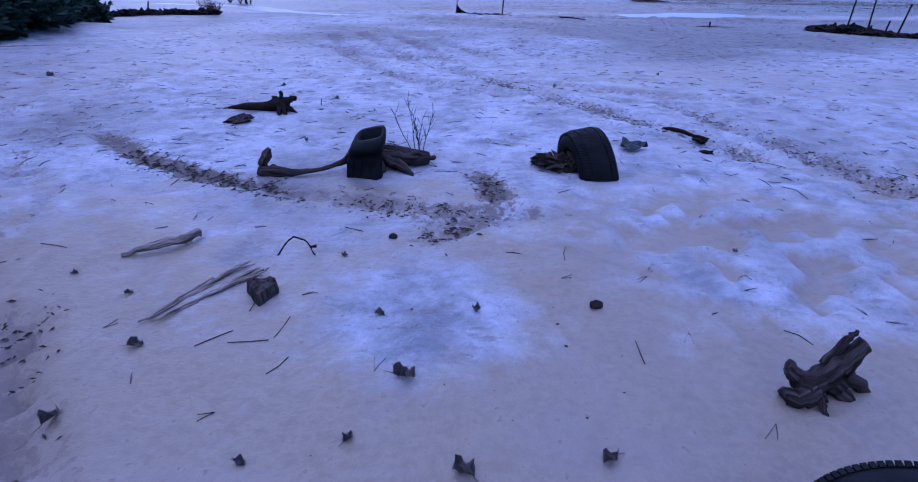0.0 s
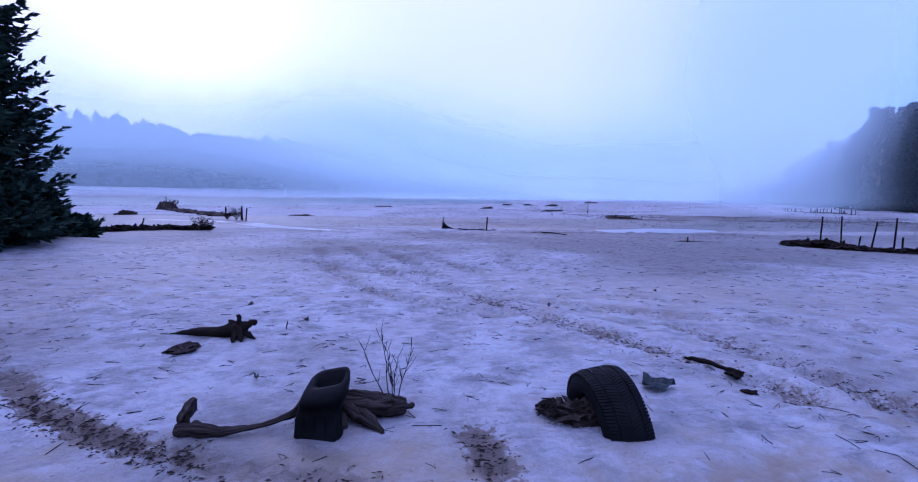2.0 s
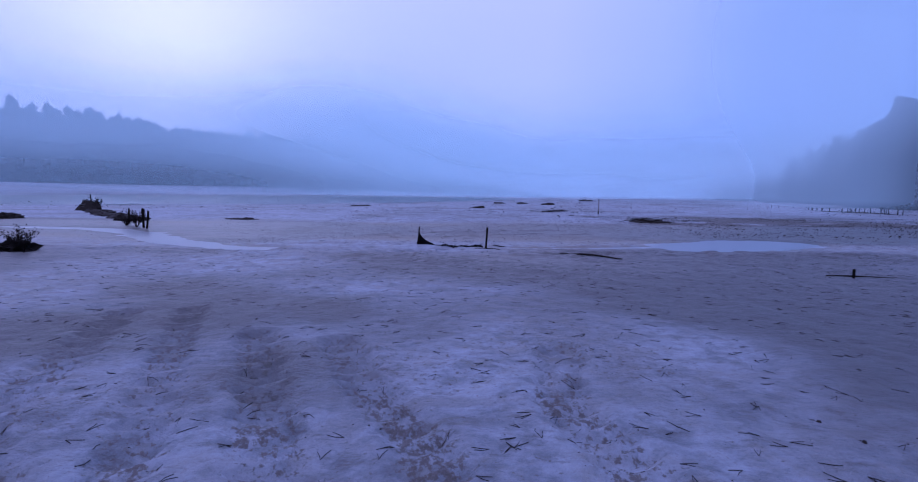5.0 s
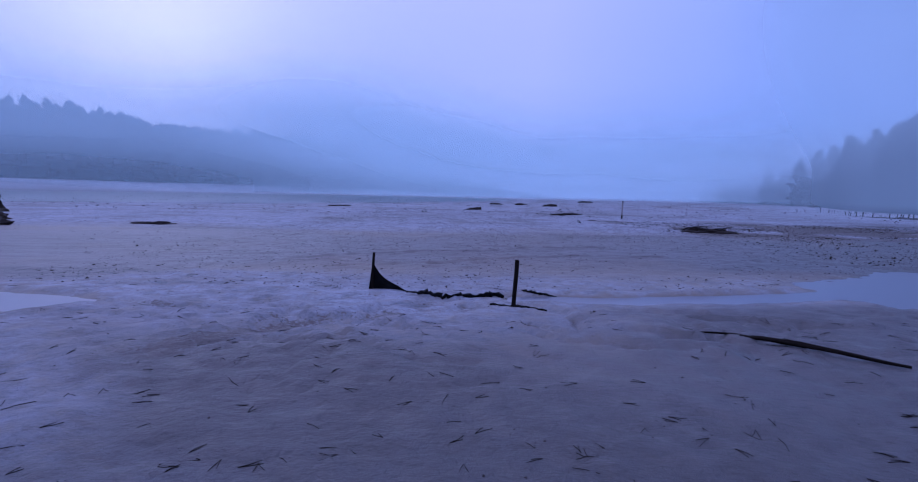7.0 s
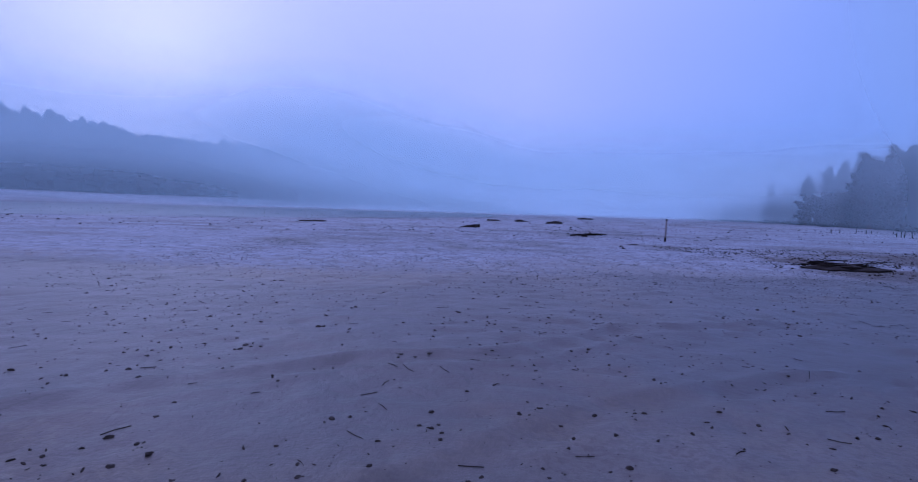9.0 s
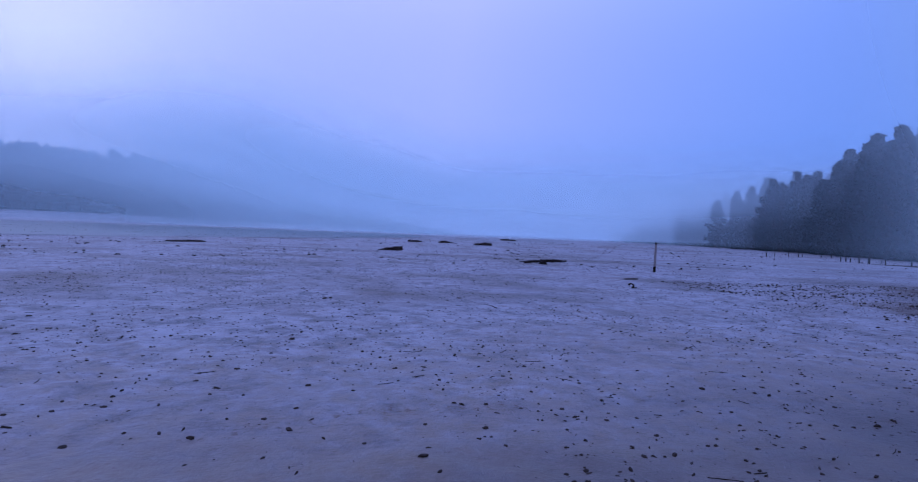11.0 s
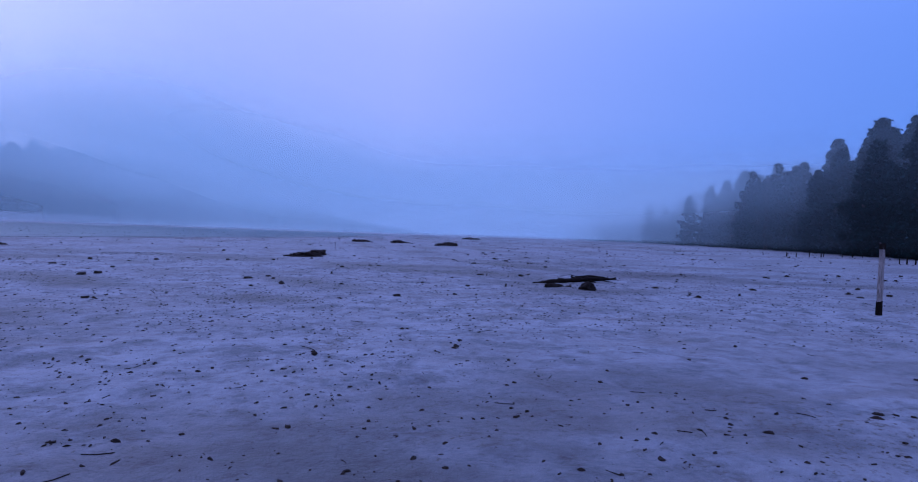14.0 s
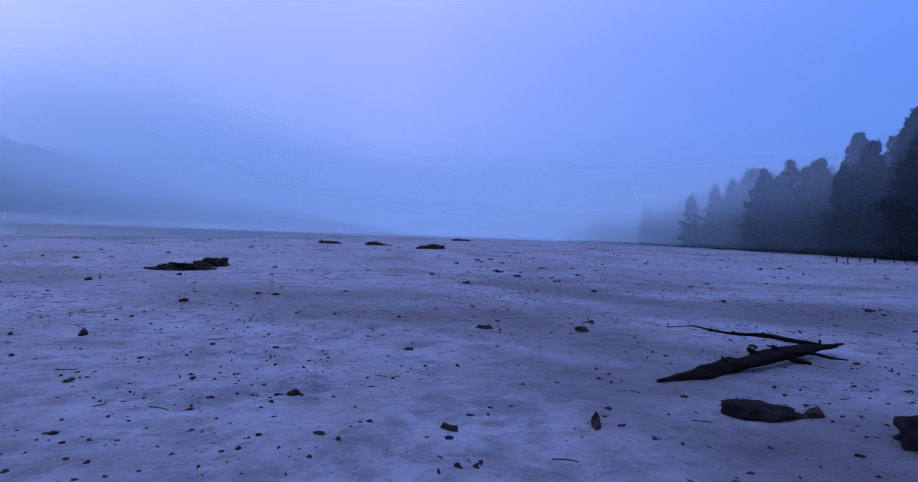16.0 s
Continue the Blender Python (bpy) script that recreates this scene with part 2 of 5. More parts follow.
# ---- mesh helpers ----
class MB:
    """Gathers vertices and faces of one mesh."""

    def __init__(self):
        self.v, self.f, self.g = [], [], []

    def add(self, verts, faces, grain=None):
        o = len(self.v)
        self.v.extend([tuple(p) for p in verts])
        self.g.extend(grain or [tuple(p) for p in verts])
        self.f.extend([tuple(i + o for i in f) for f in faces])

    def tube(self, pts, radii, n=8, rough=0.0, flat=1.0, rng=random, caps=True):
        pts = [Vector(p) for p in pts]
        rings = []
        side = None
        for i, p in enumerate(pts):
            d = (pts[min(i + 1, len(pts) - 1)] - pts[max(i - 1, 0)]).normalized()
            if side is None:
                side = d.orthogonal().normalized()
            side = (side - d * side.dot(d)).normalized()
            up = d.cross(side)
            ring = []
            for k in range(n):
                a = 2 * math.pi * k / n
                c, s, off = math.cos(a), math.sin(a), radii[0] * 90 + pts[0].x * 7
                r = radii[i] * (1 + rough * (noise.noise(Vector((c * 1.2, s * 1.2, i * 0.4 + off))) * 1.1 + noise.noise(Vector((c * 4.0, s * 4.0, i * 0.12 + off))) * 0.7))
                ring.append(p + side * math.cos(a) * r + up * math.sin(a) * r * flat)
            rings.append(ring)
        verts = [v for r in rings for v in r]
        fat, run, grain = max(radii), 0.0, []
        for i, p in enumerate(pts):
            run += (p - pts[i - 1]).length if i else 0.0
            grain += [(fat * math.cos(2 * math.pi * k / n), fat * math.sin(2 * math.pi * k / n), run * 0.1) for k in range(n)]
        faces = [(i * n + k, i * n + (k + 1) % n, (i + 1) * n + (k + 1) % n, (i + 1) * n + k) for i in range(len(pts) - 1) for k in range(n)]
        if caps:
            faces += [tuple(range(n - 1, -1, -1)), tuple((len(pts) - 1) * n + k for k in range(n))]
        self.add(verts, faces, grain)

    def lump(self, c, size, rng, seg=7, rings=5, rough=0.35, freq=1.6):
        c, off = Vector(c), Vector((rng.random() * 50, rng.random() * 50, rng.random() * 50))
        verts, faces = [], []
        for i in range(rings + 1):
            th = math.pi * i / rings
            for k in range(seg):
                ph = 2 * math.pi * k / seg
                d = Vector((math.sin(th) * math.cos(ph), math.sin(th) * math.sin(ph), math.cos(th)))
                q = 1 + rough * noise.noise(d * freq + off) * 1.4
                verts.append(c + Vector((d.x * size[0], d.y * size[1], d.z * size[2])) * q)
        for i in range(rings):
            for k in range(seg):
                faces.append((i * seg + k, (i + 1) * seg + k, (i + 1) * seg + (k + 1) % seg, i * seg + (k + 1) % seg))
        self.add(verts, faces)

    def mesh(self, name, mat, smooth=False):
        me = bpy.data.meshes.new(name)
        me.from_pydata(self.v, [], self.f)
        grain = self.g if len(self.g) == len(self.v) else [(x, y, z * 0.12) for x, y, z in self.v]
        me.attributes.new("grain", "FLOAT_VECTOR", "POINT").data.foreach_set("vector", np.array(grain, np.float32).ravel())
        me.materials.append(mat)
        if smooth:
            me.shade_smooth()
        me.update()
        return me


def thing(name, label, category, at=(0, 0, 0), rz=0.0, group="", kind=""):
    ob = new(name)
    ob.empty_display_size = 0.1
    ob.matrix_world = pose(*at, 0, 0, rz)
    return tagged(ob, label, category, group, kind)


def part(name, mb, mat, parent, label="", smooth=False):
    ob = new(name, mb.mesh(name, mat, smooth))
    ob.parent = parent
    if label:
        tagged(ob, label)
    return ob


def single(name, mb, mat, label, category, at=(0, 0, 0), rz=0.0, group="", kind="", smooth=False):
    ob = new(name, mb.mesh(name, mat, smooth))
    ob.matrix_world = pose(*at, 0, 0, rz)
    return tagged(ob, label, category, group, kind)


# ---- ground ----
def lattice(ix, iy, seed):
    h = (ix * 374761393 + iy * 668265263 + seed * 1274126177) & 0x7FFFFFFF
    h = ((h ^ (h >> 13)) * 1274126177) & 0x7FFFFFFF
    return ((h ^ (h >> 16)) & 0xFFFF) / 65535.0


def value_noise(x, y, seed):
    fx, fy = np.floor(x), np.floor(y)
    ix, iy = fx.astype(np.int64), fy.astype(np.int64)
    u, v = x - fx, y - fy
    u, v = u * u * (3 - 2 * u), v * v * (3 - 2 * v)
    a, b = lattice(ix, iy, seed), lattice(ix + 1, iy, seed)
    c, d = lattice(ix, iy + 1, seed), lattice(ix + 1, iy + 1, seed)
    return (a * (1 - u) + b * u) * (1 - v) + (c * (1 - u) + d * u) * v - 0.5


def fbm(x, y, scale, octaves, seed):
    out, amp = 0.0, 1.0
    for o in range(octaves):
        out = out + amp * value_noise(x * scale * 2 ** o + 17.3 * o, y * scale * 2 ** o - 9.1 * o, seed + o)
        amp *= 0.5
    return out


def smooth(a, b, x):
    t = np.clip((x - a) / (b - a), 0, 1)
    return t * t * (3 - 2 * t)


def to_line(x, y, pts):
    """Distance to a polyline and the length along it."""
    best, along, run = np.full(np.shape(x), 1e9), np.zeros(np.shape(x)), 0.0
    for (ax, ay), (bx, by) in zip(pts, pts[1:]):
        dx, dy = bx - ax, by - ay
        ln = math.hypot(dx, dy)
        t = np.clip(((x - ax) * dx + (y - ay) * dy) / ln ** 2, 0, 1)
        d = np.hypot(x - ax - t * dx, y - ay - t * dy)
        along = np.where(d < best, run + t * ln, along)
        best = np.minimum(best, d)
        run += ln
    return best, along


# wheel tracks: points, half width, depth, how dark the churned soil is
TRACKS = [
    (((-1.95, 5.8), (-1.83, 5.69), (-1.29, 5.21), (-0.86, 4.98), (-0.53, 4.82), (-0.05, 4.65), (0.31, 4.55), (0.58, 4.49), (0.83, 4.44), (1.2, 4.46)), 0.1, 0.024, 1.2),
    (((0.98, 5.05), (1.04, 4.74), (1.07, 4.56), (0.98, 4.38), (0.7, 4.12)), 0.1, 0.024, 1.1),
    (((-0.75, 3.35), (-0.55, 3.0), (-0.35, 2.72), (-0.12, 2.45)), 0.13, 0.04, 0.7),
    (((1.0, 8.6), (1.95, 7.1), (2.47, 6.35), (2.9, 5.68)), 0.15, 0.03, 0.5),
    (((2.8, 7.2), (3.05, 6.5), (3.44, 5.4), (3.6, 4.6)), 0.15, 0.03, 0.5),
    (((-1.0, 3.3), (-1.2, 3.8), (-1.5, 4.4), (-2.1, 5.1), (-2.75, 6.7), (-3.4, 9.0)), 0.12, 0.018, 0.35),
    (((-1.8, 3.6), (-2.3, 4.6), (-3.1, 6.0), (-4.2, 8.4)), 0.12, 0.018, 0.3),
    (((-2.3, 14.2), (-1.6, 12.0), (-0.77, 9.74), (0.1, 8.6), (1.2, 7.6)), 0.15, 0.035, 0.3),
    (((-1.7, 14.3), (-0.9, 12.2), (-0.1, 10.2), (1.0, 8.8), (2.4, 7.9), (4.6, 7.3)), 0.15, 0.035, 0.3),
    (((-0.7, 13.4), (-0.35, 12.4), (0.05, 11.4), (0.3, 10.4)), 0.16, 0.04, 0.36),
    (((0.0, 13.2), (0.35, 12.3), (0.75, 11.5), (1.0, 10.6)), 0.16, 0.04, 0.38),
    (((1.7, 13.0), (1.5, 12.0), (1.75, 11.0)), 0.16, 0.036, 0.36),
    (((2.4, 10.3), (4.5, 10.8), (6.6, 12.3)), 0.11, 0.015, 0.25),
    (((-1.9, 11.8), (-1.1, 11.2), (-0.5, 10.6), (0.4, 10.2)), 0.16, 0.035, 0.36),
]
# shallow water: centre line, half width
POOLS = [
    (((-13.5, 26.6), (-10.2, 26.0), (-8.4, 24.8), (-6.2, 22.4), (-4.6, 21.0), (-3.0, 20.35)), 0.34),
    (((1.7, 21.0), (2.5, 21.1), (4.2, 21.3), (6.2, 21.7), (7.6, 22.1)), 0.21),
    (((6.6, 21.8), (7.6, 22.3), (8.8, 22.9)), 0.85),
]
# little winding rills where water ran to the channel
RILLS = [
    (((-2.4, 18.9), (-1.2, 19.3), (-0.3, 19.7), (0.5, 19.95), (1.0, 20.5)), 0.07, 0.02),
    (((-1.6, 19.75), (-0.6, 19.95), (0.2, 20.1), (0.8, 20.45)), 0.05, 0.018),
    (((-0.9, 18.7), (-0.35, 19.1), (-0.1, 19.5), (0.25, 19.75)), 0.09, 0.022),
    (((2.6, 18.5), (2.5, 18.9), (2.75, 19.25), (3.3, 19.6), (4.2, 19.9)), 0.06, 0.02),
    (((3.4, 18.3), (3.0, 18.8), (3.3, 19.2)), 0.08, 0.02),
    (((-3.5, 24.4), (-1.0, 24.9), (1.5, 24.6), (4.5, 25.3)), 0.08, 0.012),
    (((-2.5, 30.3), (-0.5, 30.8), (2.0, 31.2), (5.5, 31.0)), 0.10, 0.015),
    (((-5.0, 16.0), (-2.5, 16.6), (0.5, 16.2), (3.5, 16.9)), 0.07, 0.012),
    (((0.3, 33.8), (1.2, 35.0), (1.6, 36.5), (1.4, 38.5)), 0.10, 0.01),
    (((3.0, 42.0), (3.6, 44.0), (4.6, 45.5), (5.0, 48.0)), 0.12, 0.012),
]
# dark wet strips: centre line, half width, how dark; and a low frosted ridge
STRIPS = [
    (((-1.1, 18.7), (-0.66, 19.43), (-0.14, 19.82), (0.45, 20.14), (0.79, 20.8)), 0.16, 0.6),
    (((-2.4, 20.5), (-1.28, 20.1), (-0.46, 19.75), (0.05, 19.3), (0.1, 18.7)), 0.07, 0.5),
    (((2.5, 20.2), (2.82, 19.84), (2.8, 19.4), (3.1, 18.9)), 0.13, 0.5),
    (((1.5, 19.6), (1.9, 19.2), (2.3, 19.0), (2.9, 19.1)), 0.05, 0.4),
    (((-0.9, 3.5), (-0.62, 3.1), (-0.35, 2.85), (-0.1, 2.5)), 0.12, 0.45),
    (((-1.5, 24.2), (0.2, 25.3), (1.4, 25.6), (2.6, 26.6), (4.2, 26.9)), 0.12, 0.5),
    (((0.6, 23.6), (1.8, 24.6), (3.2, 25.2), (4.8, 25.2)), 0.1, 0.45),
]
RIDGE = ((1.37, 20.68), (3.09, 21.47), (5.55, 22.11), (8.5, 22.6))
WATER_Z = -0.034


def ground_at(x, y):
    """Height, damp, mud and wet or merely darker tone of the ground."""
    x, y = np.asarray(x, float), np.asarray(y, float)
    near = smooth(160, 60, np.hypot(x - 2, y - 25))
    wob = fbm(x, y, 0.8, 3, 40) * 0.25
    h = 0.012 * fbm(x, y, 0.5, 3, 3) + near * (0.020 * fbm(x, y, 2.3, 3, 11) + 0.017 * fbm(x, y, 6.0, 3, 23))
    ripple = np.sin((y + 0.35 * x + fbm(x, y, 0.7, 3, 31) * 1.6) * 9.0)
    h = h + near * 0.004 * ripple * smooth(-0.1, 0.3, fbm(x, y, 0.3, 2, 60))
    mud = np.zeros(x.shape)
    for pts, w, deep, dark in TRACKS:
        d, s = to_line(x + wob * 0.25, y + wob * 0.25, pts)
        inside = smooth(w * 1.25, w * 0.7, d)
        rim = np.exp(-((d - w * 1.35) / (w * 0.45)) ** 2)
        tread = np.sin(s * 40 + 5 * np.sign(np.sin(s * 2.0)) + d * 14)
        h = h - inside * deep * (0.75 + 0.75 * tread) + rim * deep * 0.6 * (0.5 + fbm(x, y, 6, 2, 71))
        mud = np.maximum(mud, inside * dark * np.clip(0.85 + 1.1 * fbm(x, y, 2.5, 3, 77), 0, 1.2))
    for pts, w, deep in RILLS:
        d, s = to_line(x + wob * 1.1, y + wob * 1.1, pts)
        h = h - deep * smooth(w * 1.6, w * 0.3, d) * (0.7 + 1.2 * fbm(x, y, 3.0, 2, 65))
        mud = np.maximum(mud, 0.3 * smooth(w * 1.5, w * 0.4, d) * np.clip(0.5 + 1.6 * fbm(x, y, 1.6, 3, 66), 0, 1))
    for pts, w in POOLS:
        d, s = to_line(x + wob, y + wob * 0.7, pts)
        h = h - 0.085 * smooth(w * 2.0, w * 0.6, d)
    # wandering scarps and drying lines
    worn = np.clip(0.35 + 1.3 * fbm(x, y, 0.28, 2, 141), 0, 1) + 2.6 * np.exp(-((y - 19.9) / 0.9) ** 2)
    for sc, sd, amp in ((0.75, 131, 0.011), (1.7, 136, 0.008)):
        n0 = fbm(x + 0.4 * y, y * 1.5, sc, 3, sd)
        h = h + near * amp * worn * smooth(-0.05, 0.05, n0)
        line = smooth(0.035, 0.0, np.abs(n0 + 0.03))
        h = h - near * amp * 0.9 * worn * line
        mud = np.maximum(mud, near * 0.3 * line * np.clip(worn, 0, 1) * smooth(3.6, 5.0, y))
    # foot prints in the soft ground by the upright tyre
    prints = np.maximum(np.exp(-(((x - 2.25) / 0.72) ** 2 + ((y - 4.1) / 0.72) ** 2) ** 2), 0.75 * np.exp(-(((x - 3.9) / 1.7) ** 2 + ((y - 4.9) / 1.2) ** 2)))
    clump = smooth(-0.06, 0.1, fbm(x, y, 7.0, 2, 91))
    h = h - prints * 0.045 * clump
    # dark wet strips and a pale ridge by the channel
    for pts, w, dark in STRIPS:
        d, s = to_line(x + wob * 0.8, y + wob * 0.8, pts)
        lie = smooth(w * 1.4, w * 0.5, d)
        h = h - 0.02 * lie * (0.6 + fbm(x, y, 5.0, 2, 161)) + 0.016 * np.exp(-((d - w * 1.5) / 0.06) ** 2)
        mud = np.maximum(mud, lie * dark * np.clip(0.7 + 1.5 * fbm(x, y, 2.2, 3, 163), 0, 1.2))
    d, s = to_line(x + wob * 0.5, y + wob * 0.5, RIDGE)
    ridge = np.exp(-(d / 0.16) ** 2)
    h = h + 0.012 * ridge
    # low rise at the lip of the channel
    h = h + 0.03 * np.exp(-((y - 18.8) / 0.7) ** 2) * smooth(-6, -1, x) * smooth(9, 4, x)
    # bank below the trees, mound with the fence posts
    h = h + 0.35 * smooth(3.2, 0.6, np.hypot((x + 10.2) / 1.15, y - 13.4))
    # far side of the lake bed rises to the woods
    west = smooth(-128, -205, x - 0.30 * (y - 60)) * 4 + smooth(255, 340, y + 0.25 * x) * 4 * smooth(60, -60, x)
    east = smooth(0, 60, x - 44 - 0.33 * (y - 60)) * 0.8
    h = h + west + east
    h = np.where(y < -4, h + smooth(-4, -30, y) * 1.0, h)
    # dark weedy bed
    weedy = smooth(0.2, 1.0, 1.25 - np.hypot((x - 17) / 9.0, (y - 32) / 8.0) + fbm(x, y, 0.5, 3, 45) * 0.9)
    mud = np.maximum(mud, weedy * (0.95 + 0.6 * fbm(x, y, 1.2, 3, 47)))
    mud = np.maximum(mud, smooth(0.25, 0.5, fbm(x, y, 0.55, 4, 53) + 0.0) * 0.2 * smooth(3.0, 6.0, y))
    mud = np.maximum(mud, (0.8 + 0.7 * fbm(x, y, 4, 2, 93)) * np.exp(-(((x - 0.88) / 0.33) ** 2 + ((y - 4.4) / 0.13) ** 2)))
    mud = np.maximum(mud, (0.8 + 0.7 * fbm(x, y, 5, 2, 94)) * np.exp(-(((x - 0.72) / 0.12) ** 2 + ((y - 4.13) / 0.07) ** 2)))
    mud = np.maximum(mud, 0.3 * np.exp(-(((x + 0.35) / 0.32) ** 2 + ((y - 2.75) / 0.35) ** 2)))
    mud = np.maximum(mud, 0.35 * np.exp(-(((x + 0.3) / 0.4) ** 2 + ((y - 19.2) / 0.3) ** 2)))
    damp = smooth(5.9, 3.3, y + 1.1 * fbm(x, y, 0.9, 3, 81)) * 0.95
    damp = np.maximum(damp, 0.75 * np.exp(-(((x - 0.5) / 0.9) ** 2 + ((y - 4.7) / 0.4) ** 2)))
    damp = np.maximum(damp, 0.6 * np.exp(-(((x - 2.2) / 0.8) ** 2 + ((y - 4.5) / 0.5) ** 2)))
    damp = np.maximum(damp, 0.8 * np.exp(-(((x - 2.3) / 1.8) ** 2 + ((y - 18.7) / 1.1) ** 2)))
    damp = np.maximum(damp, 0.95 * smooth(21.5, 23.5, y) * smooth(33, 29, y))
    mud = np.maximum(mud, smooth(22, 24, y) * smooth(30.5, 26, y + 1.6 * fbm(x, y, 0.4, 3, 171)) * (0.6 + 0.5 * fbm(x, y, 0.8, 3, 173)))
    damp = damp * (1 - 0.9 * np.exp(-(((x - 0.75) / 0.42) ** 2 + ((y - 3.5) / 0.42) ** 2) ** 2)) * (1 - 0.9 * ridge)
    damp = damp * (1 - 0.8 * prints) + prints * 0.75 * clump
    damp = np.maximum(damp, (0.35 + 0.5 * fbm(x, y, 0.22, 3, 83)) * (1 - 0.7 * smooth(30, 37, y)))
    yw = y + 3.0 * fbm(x, y, 0.16, 3, 191)
    wet = smooth(21.6, 23.6, yw) * smooth(33.5, 29.0, y + 2.5 * fbm(x, y, 0.3, 3, 181)) * (0.8 + 0.6 * fbm(x, y, 0.7, 3, 183))
    # beach and far bed: only a darker tone, set stretch by stretch
    wet = np.maximum(wet, smooth(8.0, 11, yw) * smooth(21.2, 19, yw) * (0.12 + 0.4 * smooth(0, 4, x) + 0.36 * smooth(12, 15.5, y) + 0.9 * fbm(x, y, 0.45, 4, 185)))
    wet = np.maximum(wet, smooth(3.2, 4.2, y) * smooth(9, 6, y) * (0.12 + 0.8 * fbm(x, y, 0.8, 4, 189)))
    wet = np.maximum(wet, smooth(33, 36, y) * (0.22 + 0.08 * smooth(3, 8, x) + 0.8 * fbm(x + 0.5 * y, y, 0.6, 4, 187)))
    for pts, w in POOLS:
        d, s = to_line(x + wob, y + wob * 0.7, pts)
        damp = np.maximum(damp, 0.8 * smooth(w * 2.2, w * 1.1, d))
    return h, damp, mud, wet


def spread(lo, hi, step, far, grow=1.16):
    mid = list(np.arange(lo, hi, step))
    out, s = [], step
    while (out[-1] if out else hi) < far:
        s *= grow
        out.append((out[-1] if out else mid[-1]) + s)
    back, s = [], step
    while (back[-1] if back else lo) > -far:
        s *= grow
        back.append((back[-1] if back else mid[0]) - s)
    return np.array(back[::-1] + mid + out)


def make_ground():
    xs, ys = spread(-3.6, 9.6, 0.06, 1500), spread(1.6, 51.0, 0.06, 1500)
    gx, gy = np.meshgrid(xs, ys)
    x, y = gx.ravel(), gy.ravel()
    h, damp, mud, wet = ground_at(x, y)
    me = bpy.data.meshes.new("ground")
    nx, ny = len(xs), len(ys)
    i = np.arange(nx * ny).reshape(ny, nx)
    quads = np.stack([i[:-1, :-1], i[:-1, 1:], i[1:, 1:], i[1:, :-1]], -1).reshape(-1, 4)
    me.vertices.add(len(x))
    me.vertices.foreach_set("co", np.stack([x, y, h], 1).astype(np.float32).ravel())
    me.loops.add(quads.size)
    me.loops.foreach_set("vertex_index", quads.astype(np.int32).ravel())
    me.polygons.add(len(quads))
    me.polygons.foreach_set("loop_start", np.arange(0, quads.size, 4, dtype=np.int32))
    me.update(calc_edges=True)
    for name, val in (("damp", damp), ("mud", mud), ("wet", wet)):
        me.attributes.new(name, "FLOAT", "POINT").data.foreach_set("value", np.clip(val, 0, 1).astype(np.float32))
    me.materials.append(SAND)
    me.shade_smooth()
    return tagged(new("ground", me), "frosted pale sandy lake bed with damp tan patches and wheel tracks", "ground", kind="structure")


make_ground()


def gz(x, y):
    return float(ground_at(np.array([x]), np.array([y]))[0][0])


def water_sheet(name, x0, x1, y0, y1, z, label):
    mb = MB()
    mb.add([(x0, y0, z), (x1, y0, z), (x1, y1, z), (x0, y1, z)], [(0, 1, 2, 3)])
    return single(name, mb, WATER, label, "water", kind="structure")


def far_water():
    mb = MB()
    mb.add([(-34, 50, 0.02), (-14, 66, 0.02), (0, 92, 0.02), (16, 140, 0.02), (16, 240, 0.02), (-60, 285, 0.02), (-150, 240, 0.02), (-175, 120, 0.02), (-150, 40, 0.02), (-70, 36, 0.02)], [tuple(range(10))])
    single("lake_ice", mb, ICE, "thin ice far out on the lake, reflection of dark trees put into its grey green", "water", kind="structure")


far_water()
water_sheet("water", -15.0, 10.5, 18.9, 28.0, WATER_Z, "thin pale ice on shallow water in a channel")


# ---- haze sheets ----
# the edge of the woods on the eastern shore
SHORE = [(58, 44), (53, 50), (49, 56), (46.5, 61), (49, 66), (52, 72), (55, 79), (59, 86), (63, 94), (66.5, 102), (70, 111), (74, 121), (78, 131), (82, 142), (86, 154), (90, 167), (94, 182), (97, 198), (100, 216), (102, 236)]
HAZE = haze_material("fog")


def lay_haze(pts, depths, lifts):
    """An upright see-through sheet along a line, standing in for haze, with its depth and height at each point."""
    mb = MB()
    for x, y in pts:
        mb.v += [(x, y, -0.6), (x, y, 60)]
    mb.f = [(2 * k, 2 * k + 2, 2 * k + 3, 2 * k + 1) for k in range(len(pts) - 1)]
    me = mb.mesh("haze_sheet", HAZE, True)
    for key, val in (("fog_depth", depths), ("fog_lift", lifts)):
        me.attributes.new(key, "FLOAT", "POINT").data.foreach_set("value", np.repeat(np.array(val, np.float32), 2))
    tagged(new("haze_sheet", me), "thin upright see-through sheet standing in for haze before the woods", "fog", kind="structure")


# haze stand-in: arcs of sheet round the lake bed, thinner and taller towards the western shore
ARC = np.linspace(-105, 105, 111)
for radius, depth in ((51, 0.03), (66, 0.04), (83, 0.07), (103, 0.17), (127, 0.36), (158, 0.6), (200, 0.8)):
    lay_haze([(6 + radius * math.sin(radians(a)), 32 + radius * math.cos(radians(a))) for a in ARC], depth * (0.25 + 0.75 * smooth(-34, 4, ARC)), 0.62 + 0.73 * smooth(10, -25, ARC))
